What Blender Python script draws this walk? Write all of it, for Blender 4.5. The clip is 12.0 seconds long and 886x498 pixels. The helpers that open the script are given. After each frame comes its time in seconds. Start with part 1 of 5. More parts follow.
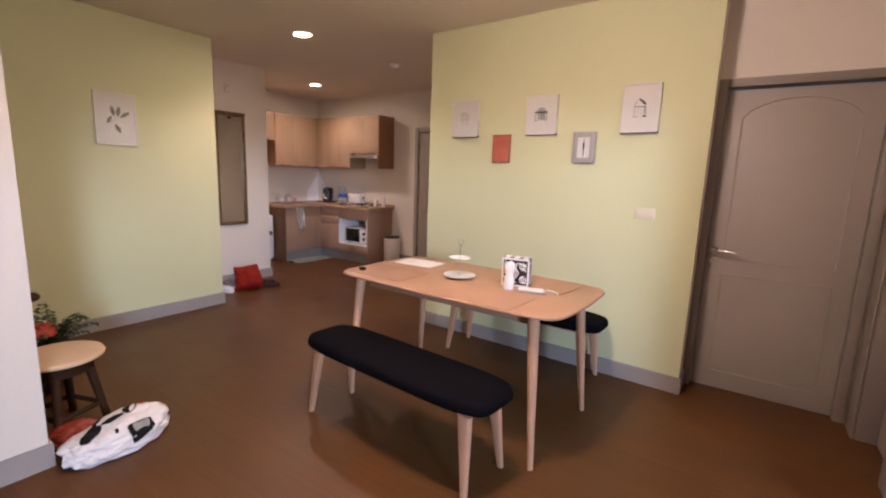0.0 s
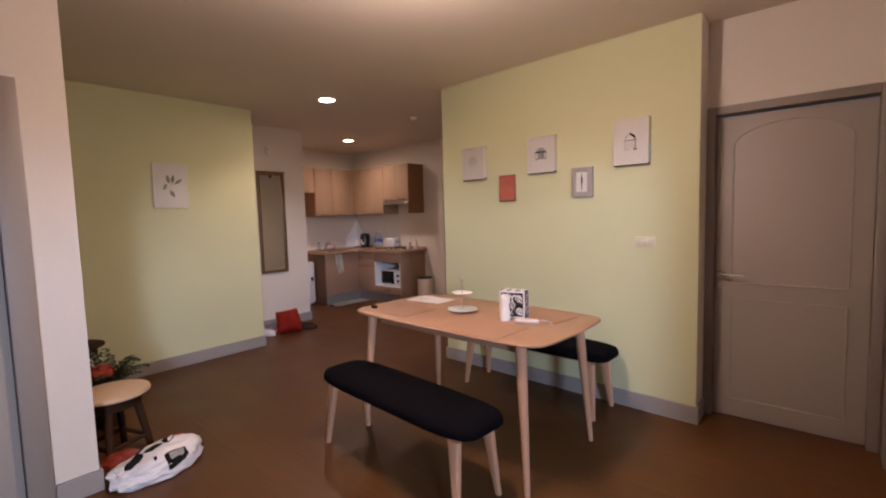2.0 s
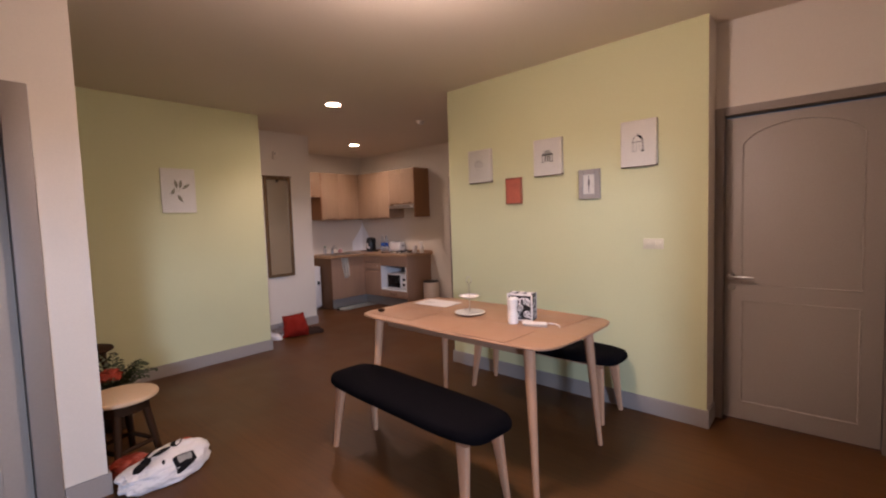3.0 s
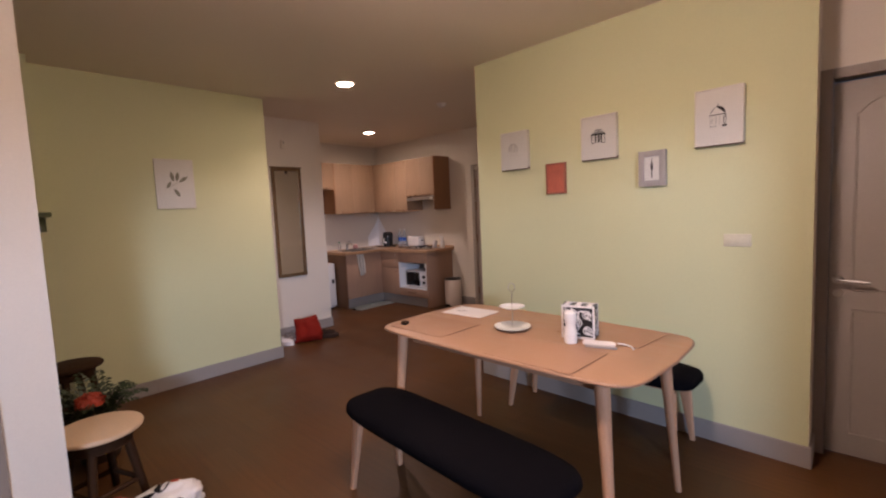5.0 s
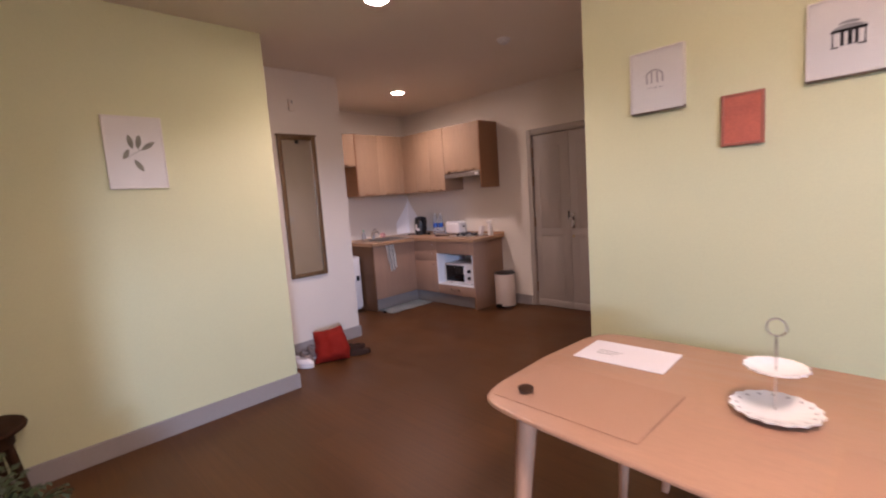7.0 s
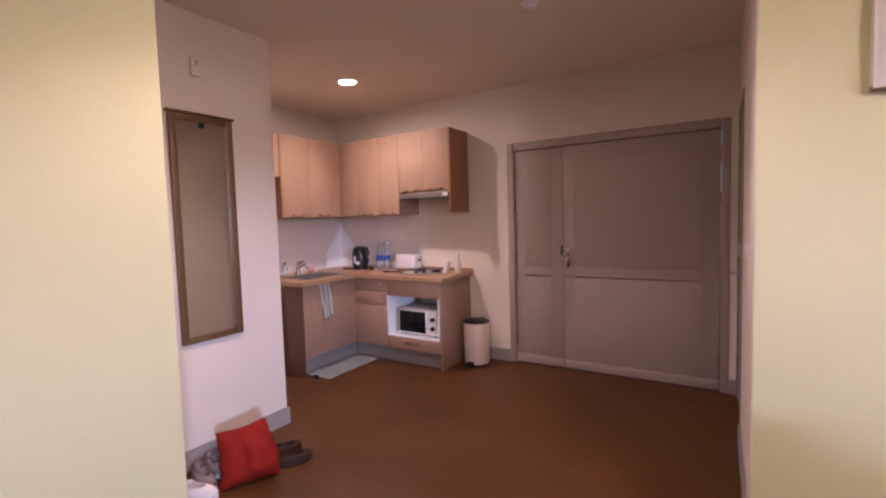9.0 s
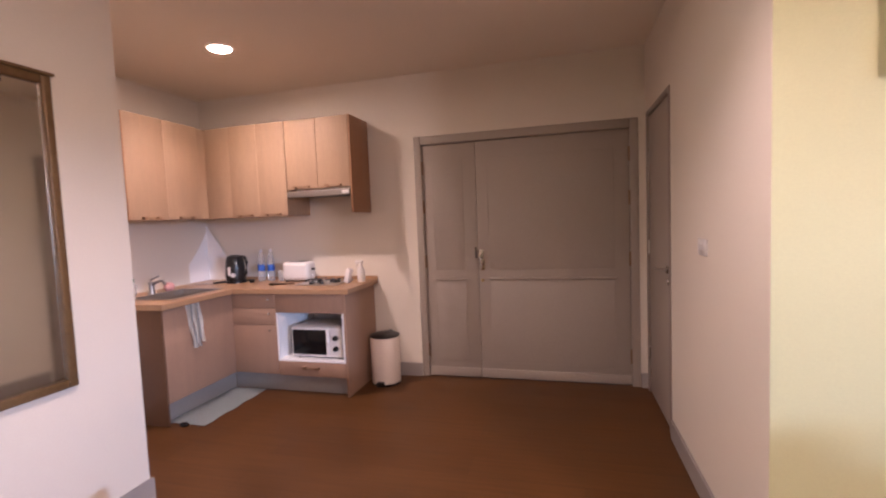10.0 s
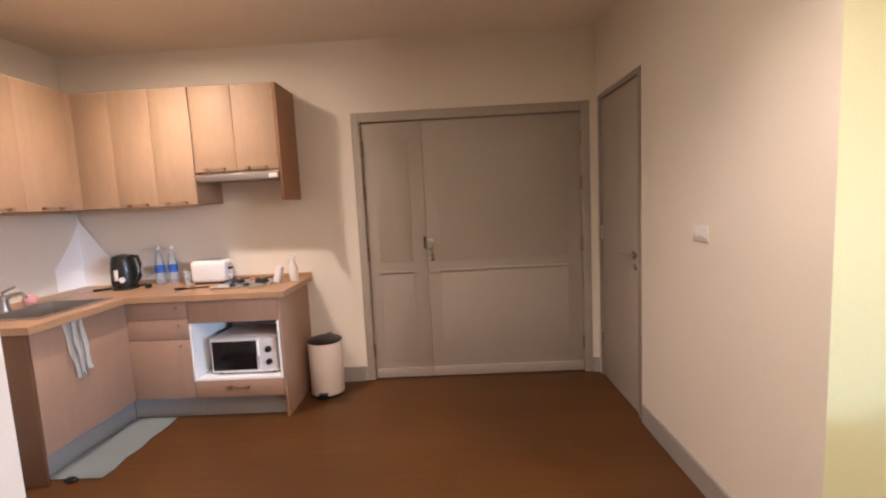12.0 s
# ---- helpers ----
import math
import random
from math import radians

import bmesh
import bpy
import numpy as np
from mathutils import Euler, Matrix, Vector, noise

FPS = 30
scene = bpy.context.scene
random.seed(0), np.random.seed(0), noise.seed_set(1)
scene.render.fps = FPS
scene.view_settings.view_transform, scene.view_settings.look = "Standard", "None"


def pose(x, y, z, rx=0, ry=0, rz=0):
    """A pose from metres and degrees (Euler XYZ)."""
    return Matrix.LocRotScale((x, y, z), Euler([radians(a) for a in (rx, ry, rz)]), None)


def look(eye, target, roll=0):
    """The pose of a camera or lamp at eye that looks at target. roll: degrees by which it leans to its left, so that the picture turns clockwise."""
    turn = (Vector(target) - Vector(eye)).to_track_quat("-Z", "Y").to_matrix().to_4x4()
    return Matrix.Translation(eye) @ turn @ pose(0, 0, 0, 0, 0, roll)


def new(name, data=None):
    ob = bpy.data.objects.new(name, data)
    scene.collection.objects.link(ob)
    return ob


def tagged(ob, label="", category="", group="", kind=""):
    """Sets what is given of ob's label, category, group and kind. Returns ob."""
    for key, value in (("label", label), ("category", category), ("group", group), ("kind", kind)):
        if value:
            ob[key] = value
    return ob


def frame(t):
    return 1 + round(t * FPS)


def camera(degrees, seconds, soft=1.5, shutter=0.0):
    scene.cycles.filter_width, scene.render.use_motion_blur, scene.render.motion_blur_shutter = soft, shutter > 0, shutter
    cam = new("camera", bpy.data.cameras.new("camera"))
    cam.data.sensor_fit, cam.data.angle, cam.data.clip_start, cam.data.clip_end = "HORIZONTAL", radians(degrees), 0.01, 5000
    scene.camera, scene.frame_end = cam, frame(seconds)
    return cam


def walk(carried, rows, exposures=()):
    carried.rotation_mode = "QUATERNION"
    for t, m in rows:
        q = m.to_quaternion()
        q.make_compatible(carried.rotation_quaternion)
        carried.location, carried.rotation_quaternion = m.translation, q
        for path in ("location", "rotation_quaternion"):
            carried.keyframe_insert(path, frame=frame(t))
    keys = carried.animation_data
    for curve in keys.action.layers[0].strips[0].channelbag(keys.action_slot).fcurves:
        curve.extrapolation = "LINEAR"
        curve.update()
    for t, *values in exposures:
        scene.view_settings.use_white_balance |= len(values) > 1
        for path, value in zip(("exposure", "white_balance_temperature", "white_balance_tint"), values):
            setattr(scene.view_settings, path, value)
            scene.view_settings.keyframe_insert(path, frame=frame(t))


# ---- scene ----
cam = camera(89.5, 12.0, soft=2.1, shutter=0.45)
PATH = [
    (0, (-0.055, -0.039, 1.4), (-1.155, 1.599, 1.07), 2.0),
    (0.5, (0.099, -0.058, 1.409), (-1.084, 1.521, 1.085), 1.3),
    (1, (0.238, -0.019, 1.42), (-0.988, 1.531, 1.114), 0.8),
    (1.5, (0.312, -0.014, 1.415), (-0.974, 1.506, 1.227), -1.2),
    (2, (0.31, -0.009, 1.409), (-0.984, 1.508, 1.256), -1.6),
    (2.5, (0.307, -0.008, 1.407), (-0.996, 1.503, 1.264), -1.8),
    (3, (0.298, -0.01, 1.401), (-1.015, 1.493, 1.267), -1.9),
    (5, (-0.126, 0.303, 1.42), (-1.487, 1.759, 1.251), -2.6),
    (5.5, (-0.34, 0.544, 1.409), (-1.738, 1.966, 1.258), -2.1),
    (6, (-0.633, 0.747, 1.366), (-2.056, 2.141, 1.195), -1.7),
    (6.5, (-0.99, 0.842, 1.387), (-2.417, 2.23, 1.195), -1.7),
    (6.7, (-1.1, 0.873, 1.376), (-2.534, 2.25, 1.162), -3.3),
    (8.3, (-2.195, 1.288, 1.379), (-3.336, 2.913, 1.138), -2.4),
    (8.5, (-2.318, 1.338, 1.367), (-3.388, 3.019, 1.198), -2.1),
    (9, (-2.572, 1.487, 1.374), (-3.629, 3.18, 1.247), -1.7),
    (9.5, (-2.86, 1.579, 1.393), (-3.605, 3.431, 1.263), -3.0),
    (10, (-3.082, 1.752, 1.36), (-3.599, 3.68, 1.23), -2.3),
    (10.5, (-3.276, 1.942, 1.38), (-3.665, 3.899, 1.246), -2.0),
    (11, (-3.425, 2.011, 1.394), (-3.559, 4.0, 1.227), -2.8),
    (11.5, (-3.519, 2.031, 1.395), (-3.575, 4.021, 1.198), -3.3),
    (12, (-3.557, 2.009, 1.384), (-3.609, 3.997, 1.172), -2.9),
]
EXPOSURES = [(0.0, -0.2, 6550, 28), (1.0, -0.22, 6600, 29), (1.7, -0.6, 6750, 32), (3.0, -0.66, 6800, 32), (5.0, -0.62, 6700, 31), (5.5, -0.5, 6600, 30), (6.0, -0.3, 6560, 34), (6.5, -0.24, 6330, 35), (8.5, 0.1, 6120, 42), (9.0, 0.1, 6220, 44), (9.5, 0.26, 6230, 43), (10.5, 0.53, 6480, 30), (11.2, 0.66, 6340, 24), (12.0, 0.72, 6420, 21)]
walk(cam, [(t, look(eye, target, roll)) for t, eye, target, roll in PATH], EXPOSURES)

# ---- world and lights ----
CEIL = 2.593
world = bpy.data.worlds.new("sky")
scene.world = world
world.use_nodes = True
sky = world.node_tree.nodes.new("ShaderNodeTexSky")
sky.sky_type, sky.sun_disc = "NISHITA", False
sky.sun_elevation, sky.sun_rotation = radians(35), radians(120)
world.node_tree.links.new(sky.outputs[0], world.node_tree.nodes["Background"].inputs[0])
world.node_tree.nodes["Background"].inputs[1].default_value = 0.05


def spot(name, place, power, colour, degrees, blend, radius=0.05):
    data = bpy.data.lights.new(name, "SPOT")
    data.energy, data.color, data.spot_size, data.spot_blend, data.shadow_soft_size = power, colour, radians(degrees), blend, radius
    ob = new(name, data)
    ob.matrix_world = look(place, (place[0], place[1] + 0.001, 0))
    return ob


WARM = (1.0, 0.855, 0.775)
spot("downlight_beam_hall", (-3.521, 2.75, CEIL - 0.03), 53, WARM, 136, 0.55, 0.035)
spot("downlight_beam_kitchen", (-5.315, 4.405, CEIL - 0.03), 52, WARM, 132, 1.0, 0.03)
window_light = bpy.data.lights.new("window_daylight", "AREA")
window_light.shape, window_light.size, window_light.size_y = "RECTANGLE", 1.1, 0.5
window_light.energy, window_light.color = 720, (0.50, 0.735, 1.0)
window_lamp = new("window_daylight", window_light)
window_lamp.matrix_world = look((6.0, -3.07, 2.38), (-2.6, 0.5, 1.5))

# ---- materials ----


def material(name, colour, rough=0.6, metal=0.0, vary=0.08, scale=3.0, fine=60.0, bump=0.1, stretch=(1, 1, 1), coat=0.0, spec=0.5):
    """A surface with soft blotches at one scale and grain at another, in colour, gloss and relief."""
    m = bpy.data.materials.new(name)
    m.use_nodes = True
    nt = m.node_tree
    b = nt.nodes["Principled BSDF"]
    b.inputs["Metallic"].default_value = metal
    b.inputs["Coat Weight"].default_value = coat
    b.inputs["Specular IOR Level"].default_value = spec
    geo = nt.nodes.new("ShaderNodeNewGeometry")
    mp = nt.nodes.new("ShaderNodeMapping")
    mp.inputs["Scale"].default_value = stretch
    nt.links.new(geo.outputs["Position"], mp.inputs["Vector"])
    big, small = nt.nodes.new("ShaderNodeTexNoise"), nt.nodes.new("ShaderNodeTexNoise")
    for n, s, d in ((big, scale, 3), (small, fine, 4)):
        n.inputs["Scale"].default_value, n.inputs["Detail"].default_value = s, d
        nt.links.new(mp.outputs[0], n.inputs["Vector"])
    add = nt.nodes.new("ShaderNodeMath")
    add.operation = "ADD"
    nt.links.new(big.outputs[0], add.inputs[0])
    nt.links.new(small.outputs[0], add.inputs[1])
    rng = nt.nodes.new("ShaderNodeMapRange")
    rng.inputs["From Min"].default_value, rng.inputs["From Max"].default_value = 0.6, 1.4
    rng.inputs["To Min"].default_value, rng.inputs["To Max"].default_value = 1 - vary, 1 + vary
    nt.links.new(add.outputs[0], rng.inputs["Value"])
    mul = nt.nodes.new("ShaderNodeVectorMath")
    mul.operation = "SCALE"
    mul.inputs[0].default_value = colour
    nt.links.new(rng.outputs[0], mul.inputs["Scale"])
    nt.links.new(mul.outputs[0], b.inputs["Base Color"])
    rr = nt.nodes.new("ShaderNodeMapRange")
    rr.inputs["From Min"].default_value, rr.inputs["From Max"].default_value = 0.3, 0.7
    rr.inputs["To Min"].default_value, rr.inputs["To Max"].default_value = max(rough - 0.07, 0.02), min(rough + 0.07, 1)
    nt.links.new(big.outputs[0], rr.inputs["Value"])
    nt.links.new(rr.outputs[0], b.inputs["Roughness"])
    if bump:
        bp = nt.nodes.new("ShaderNodeBump")
        bp.inputs["Strength"].default_value, bp.inputs["Distance"].default_value = bump, 0.004
        nt.links.new(small.outputs[0], bp.inputs["Height"])
        nt.links.new(bp.outputs[0], b.inputs["Normal"])
    return m


def glow(name, colour, strength):
    m = bpy.data.materials.new(name)
    m.use_nodes = True
    b = m.node_tree.nodes["Principled BSDF"]
    b.inputs["Base Color"].default_value = (0.8, 0.8, 0.8, 1)
    b.inputs["Emission Color"].default_value, b.inputs["Emission Strength"].default_value = (*colour, 1), strength
    return m


def clear(name, tint=(1, 1, 1), gloss=0.02):
    """A thin clear pane: see-through, with a reflection that grows at grazing angles."""
    m = bpy.data.materials.new(name)
    m.use_nodes = True
    nt = m.node_tree
    out = nt.nodes["Material Output"]
    t, g, mix, fr = (nt.nodes.new("ShaderNode" + k) for k in ("BsdfTransparent", "BsdfGlossy", "MixShader", "Fresnel"))
    t.inputs[0].default_value, g.inputs["Roughness"].default_value, fr.inputs[0].default_value = (*tint, 1), gloss, 1.45
    nt.links.new(fr.outputs[0], mix.inputs[0])
    nt.links.new(t.outputs[0], mix.inputs[1])
    nt.links.new(g.outputs[0], mix.inputs[2])
    nt.links.new(mix.outputs[0], out.inputs[0])
    return m


def floorboards(name):
    """Brown laminate: long boards along x with faint joints and streaked grain."""
    m = bpy.data.materials.new(name)
    m.use_nodes = True
    nt = m.node_tree
    b = nt.nodes["Principled BSDF"]
    geo, br, st, bl = (nt.nodes.new("ShaderNode" + k) for k in ("NewGeometry", "TexBrick", "TexNoise", "TexNoise"))
    br.inputs["Scale"].default_value, br.inputs["Mortar Size"].default_value, br.inputs["Mortar Smooth"].default_value = 1.0, 0.0012, 0.6
    br.inputs["Brick Width"].default_value, br.inputs["Row Height"].default_value, br.inputs["Bias"].default_value = 1.2, 0.19, 0.0
    br.inputs["Color1"].default_value, br.inputs["Color2"].default_value = (0.101, 0.041, 0.0120, 1), (0.087, 0.0345, 0.0098, 1)
    br.inputs["Mortar"].default_value = (0.06, 0.025, 0.012, 1)
    nt.links.new(geo.outputs["Position"], br.inputs["Vector"])
    mp = nt.nodes.new("ShaderNodeMapping")
    mp.inputs["Scale"].default_value = (2.0, 45.0, 1.0)
    nt.links.new(geo.outputs["Position"], mp.inputs["Vector"])
    nt.links.new(mp.outputs[0], st.inputs["Vector"])
    st.inputs["Scale"].default_value, st.inputs["Detail"].default_value = 1.0, 5
    bl.inputs["Scale"].default_value = 1.7
    nt.links.new(geo.outputs["Position"], bl.inputs["Vector"])
    rng = nt.nodes.new("ShaderNodeMapRange")
    rng.inputs["From Min"].default_value, rng.inputs["From Max"].default_value = 0.3, 0.7
    rng.inputs["To Min"].default_value, rng.inputs["To Max"].default_value = 0.90, 1.10
    nt.links.new(st.outputs[0], rng.inputs["Value"])
    mul = nt.nodes.new("ShaderNodeVectorMath")
    mul.operation = "SCALE"
    nt.links.new(br.outputs[0], mul.inputs[0])
    wear = nt.nodes.new("ShaderNodeMapRange")
    wear.inputs["From Min"].default_value, wear.inputs["From Max"].default_value = 0.3, 0.7
    wear.inputs["To Min"].default_value, wear.inputs["To Max"].default_value = 0.88, 1.14
    nt.links.new(bl.outputs[0], wear.inputs["Value"])
    both = nt.nodes.new("ShaderNodeMath")
    both.operation = "MULTIPLY"
    nt.links.new(rng.outputs[0], both.inputs[0])
    nt.links.new(wear.outputs[0], both.inputs[1])
    nt.links.new(both.outputs[0], mul.inputs["Scale"])
    nt.links.new(mul.outputs[0], b.inputs["Base Color"])
    rr = nt.nodes.new("ShaderNodeMapRange")
    rr.inputs["From Min"].default_value, rr.inputs["From Max"].default_value = 0.3, 0.7
    rr.inputs["To Min"].default_value, rr.inputs["To Max"].default_value = 0.36, 0.50
    nt.links.new(bl.outputs[0], rr.inputs["Value"])
    nt.links.new(rr.outputs[0], b.inputs["Roughness"])
    b.inputs["Specular IOR Level"].default_value = 0.27
    bp = nt.nodes.new("ShaderNodeBump")
    bp.inputs["Strength"].default_value, bp.inputs["Distance"].default_value = 0.15, 0.002
    nt.links.new(st.outputs[0], bp.inputs["Height"])
    nt.links.new(bp.outputs[0], b.inputs["Normal"])
    return m


GREEN = material("green_paint", (0.64, 0.643, 0.388), 0.75, vary=0.04, scale=1.2, fine=140, bump=0.12, spec=0.3)
CREAM = material("cream_paint", (0.74, 0.675, 0.59), 0.75, vary=0.04, scale=1.2, fine=140, bump=0.12, spec=0.3)
CEILING_PAINT = material("ceiling_paint", (0.82, 0.74, 0.64), 0.85, vary=0.03, scale=0.8, fine=120, bump=0.08, spec=0.2)
POT_GLAZE = material("dark_brown_pot_glaze", (0.05, 0.032, 0.022), 0.35, vary=0.15, scale=6, fine=60, bump=0.05)
GREY_TRIM = material("grey_trim_paint", (0.33, 0.295, 0.272), 0.55, vary=0.05, scale=2, fine=90, bump=0.06)
DOOR_FRAME = material("brown_grey_frame_paint", (0.27, 0.225, 0.195), 0.5, vary=0.05, scale=2, fine=90, bump=0.06)
GREY_DOOR = material("grey_door_paint", (0.385, 0.332, 0.285), 0.5, vary=0.05, scale=1.5, fine=90, bump=0.06)
FLOOR = floorboards("brown_laminate")
BEECH = material("light_beech_wood", (0.375, 0.212, 0.130), 0.42, vary=0.10, scale=2.5, fine=30, bump=0.08, stretch=(1, 9, 1))
BEECH_LEG = material("pale_beech_leg", (0.61, 0.33, 0.195), 0.45, vary=0.10, scale=3, fine=30, bump=0.08, stretch=(6, 6, 1))
LAMINATE = material("oak_cabinet_laminate", (0.39, 0.255, 0.162), 0.62, vary=0.10, scale=2.5, fine=26, bump=0.05, stretch=(9, 9, 1))
BASE_LAMINATE = material("brown_oak_base_laminate", (0.335, 0.20, 0.132), 0.6, vary=0.10, scale=2.5, fine=26, bump=0.05, stretch=(9, 9, 1))
# brown laminate darkened in its colour for the shade on the sink run's end
END_PANEL = material("brown_end_panel_in_shade", (0.125, 0.058, 0.027), 0.5, vary=0.12, scale=2.5, fine=26, bump=0.05, stretch=(9, 9, 1))
# brown for wall cabinet ends, with the hall lamp's orange light in its colour
LAMINATE_SIDE_TONE = material("brown_side_light_tone", (0.30, 0.145, 0.068), 0.5, vary=0.12, scale=2.5, fine=26, bump=0.05, stretch=(9, 9, 1))
WORKTOP = material("worktop_laminate", (0.38, 0.22, 0.12), 0.38, vary=0.10, scale=4, fine=60, bump=0.04)
FABRIC = material("black_bench_fabric", (0.005, 0.0045, 0.006), 0.95, vary=0.3, scale=6, fine=400, bump=0.4, spec=0.03)
CHROME = material("brushed_steel", (0.62, 0.60, 0.57), 0.28, 1.0, vary=0.06, scale=4, fine=120, bump=0.03)
SINK_STEEL = material("worn_sink_steel", (0.36, 0.32, 0.28), 0.38, 0.75, vary=0.08, scale=5, fine=120, bump=0.03)
DULL_STEEL = material("dull_lever_steel", (0.42, 0.40, 0.38), 0.42, 0.9, vary=0.06, scale=5, fine=120, bump=0.03)
HOOD_STEEL = material("dark_hood_steel", (0.30, 0.27, 0.245), 0.38, 0.7, vary=0.08, scale=4, fine=120, bump=0.03)
HANDLE = material("bronze_handle", (0.30, 0.19, 0.115), 0.45, 0.8, vary=0.08, scale=6, fine=90, bump=0.03)
BRASS = material("dull_brass", (0.45, 0.33, 0.16), 0.35, 1.0, vary=0.08, scale=5, fine=90, bump=0.05)
WHITE = material("white_plastic", (0.74, 0.71, 0.69), 0.4, vary=0.03, scale=4, fine=80, bump=0.03)
SWITCH = material("ivory_switch_plastic", (0.70, 0.655, 0.50), 0.45, vary=0.03, scale=4, fine=80, bump=0.03)
CARD = material("ivory_picture_card", (0.70, 0.665, 0.60), 0.8, vary=0.04, scale=4, fine=90, bump=0.05)
PICTURE_WHITE = material("off_white_picture_frame", (0.70, 0.66, 0.59), 0.5, vary=0.03, scale=4, fine=80, bump=0.03)
WHITE_MATT = material("white_card", (0.72, 0.68, 0.67), 0.8, vary=0.03, scale=4, fine=90, bump=0.05)
PRINT_DARK = material("dark_print", (0.009, 0.008, 0.009), 0.8, vary=0.3, scale=20, fine=120, bump=0.0, spec=0.15)
PRINT_FAINT = material("faint_print", (0.40, 0.36, 0.33), 0.7, vary=0.2, scale=20, fine=120, bump=0.0)
PRINT_GREY = material("grey_print", (0.30, 0.29, 0.27), 0.7, vary=0.3, scale=20, fine=120, bump=0.0)
LEAF_PRINT = material("leaf_print", (0.22, 0.205, 0.14), 0.7, vary=0.35, scale=18, fine=120, bump=0.0)
GREY_FRAME = material("grey_picture_frame", (0.36, 0.33, 0.31), 0.55, vary=0.06, scale=6, fine=80, bump=0.05)
FRAME_UNDERSHADE = material("brown_frame_undershade", (0.20, 0.145, 0.11), 0.6, vary=0.1, scale=8, fine=80, bump=0.05)
RED_PRINT = material("red_picture", (0.50, 0.13, 0.08), 0.6, vary=0.2, scale=14, fine=120, bump=0.03)
RED_FRAME = material("red_brown_frame", (0.34, 0.11, 0.07), 0.5, vary=0.1, scale=8, fine=80, bump=0.05)
BLACK = material("black_plastic", (0.010, 0.010, 0.011), 0.3, vary=0.1, scale=6, fine=80, bump=0.02)
SMOKED = material("smoked_oven_glass", (0.006, 0.006, 0.007), 0.12, vary=0.1, scale=4, fine=60, bump=0.0)
MIRROR = material("mirror_silver", (0.86, 0.87, 0.84), 0.03, 1.0, vary=0.01, scale=2, fine=20, bump=0.0)
MIRROR_FRAME = material("dark_bronze_frame", (0.17, 0.10, 0.045), 0.4, 0.3, vary=0.2, scale=8, fine=60, bump=0.1)
RED_FABRIC = material("red_cushion_fabric", (0.23, 0.012, 0.005), 0.85, vary=0.12, scale=6, fine=250, bump=0.3, spec=0.2)
DARK_WOOD = material("dark_stained_wood", (0.036, 0.016, 0.007), 0.75, vary=0.2, scale=5, fine=40, bump=0.1, stretch=(5, 5, 1), spec=0.12)
TAN_WOOD = material("tan_plywood_seat", (0.60, 0.42, 0.27), 0.5, vary=0.08, scale=4, fine=40, bump=0.05, stretch=(1, 8, 1))
FERN = material("fern_leaf", (0.038, 0.055, 0.018), 0.55, vary=0.3, scale=12, fine=80, bump=0.15)
PETAL = material("red_flower_petal", (0.42, 0.05, 0.022), 0.6, vary=0.2, scale=12, fine=80, bump=0.15)
SOIL = material("potting_soil", (0.03, 0.02, 0.012), 0.95, vary=0.4, scale=20, fine=120, bump=0.6)
CERAMIC = material("glazed_white_china", (0.80, 0.78, 0.74), 0.18, vary=0.02, scale=5, fine=60, bump=0.0)
BAG_FILM = material("white_bag_film", (0.78, 0.75, 0.74), 0.35, vary=0.04, scale=8, fine=60, bump=0.2)
BAG_RED = material("red_bag_film", (0.24, 0.030, 0.014), 0.4, vary=0.1, scale=8, fine=60, bump=0.3)
MAT_CLOTH = material("grey_blue_mat_cloth", (0.40, 0.46, 0.48), 0.95, vary=0.06, scale=5, fine=300, bump=0.4, spec=0.2)
TOWEL = material("white_towel_cloth", (0.80, 0.76, 0.69), 0.95, vary=0.06, scale=8, fine=300, bump=0.4, spec=0.2)
TOWEL_STRIPE = material("grey_towel_stripe", (0.26, 0.27, 0.27), 0.95, vary=0.06, scale=8, fine=300, bump=0.4, spec=0.2)
KICK = material("steel_plinth", (0.33, 0.325, 0.32), 0.45, 0.35, vary=0.06, scale=4, fine=60, bump=0.03)
# bright white for the added sheets that imitate light in the worktop corner
LIGHT_PATCH_WHITE = material("white_light_patch_sheet", (0.88, 0.88, 0.89), 0.5, vary=0.02, scale=3, fine=60, bump=0.02)
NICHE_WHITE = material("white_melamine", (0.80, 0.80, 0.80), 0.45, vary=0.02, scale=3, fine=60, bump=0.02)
BOTTLE = clear("clear_bottle_plastic", (0.95, 0.97, 0.99), 0.08)
_nt = BOTTLE.node_tree
_old = _nt.nodes["Material Output"].inputs[0].links[0].from_socket
_haze, _soft = _nt.nodes.new("ShaderNodeMixShader"), _nt.nodes.new("ShaderNodeBsdfDiffuse")
_soft.inputs[0].default_value, _haze.inputs[0].default_value = (0.8, 0.82, 0.84, 1), 0.16
_nt.links.new(_old, _haze.inputs[1])
_nt.links.new(_soft.outputs[0], _haze.inputs[2])
_nt.links.new(_haze.outputs[0], _nt.nodes["Material Output"].inputs[0])
GLASS = clear("picture_glass", (1, 1, 1), 0.03)
BLUE_LABEL = material("blue_bottle_label", (0.02, 0.10, 0.42), 0.5, vary=0.08, scale=10, fine=80, bump=0.0)
BEIGE_METAL = material("cream_bin_enamel", (0.74, 0.64, 0.56), 0.4, vary=0.04, scale=4, fine=80, bump=0.03)
PINK = material("pink_sponge", (0.62, 0.32, 0.30), 0.95, vary=0.1, scale=20, fine=200, bump=0.6)
GREEN_CAP = material("green_plastic", (0.03, 0.22, 0.08), 0.4, vary=0.05, scale=6, fine=60, bump=0.0)
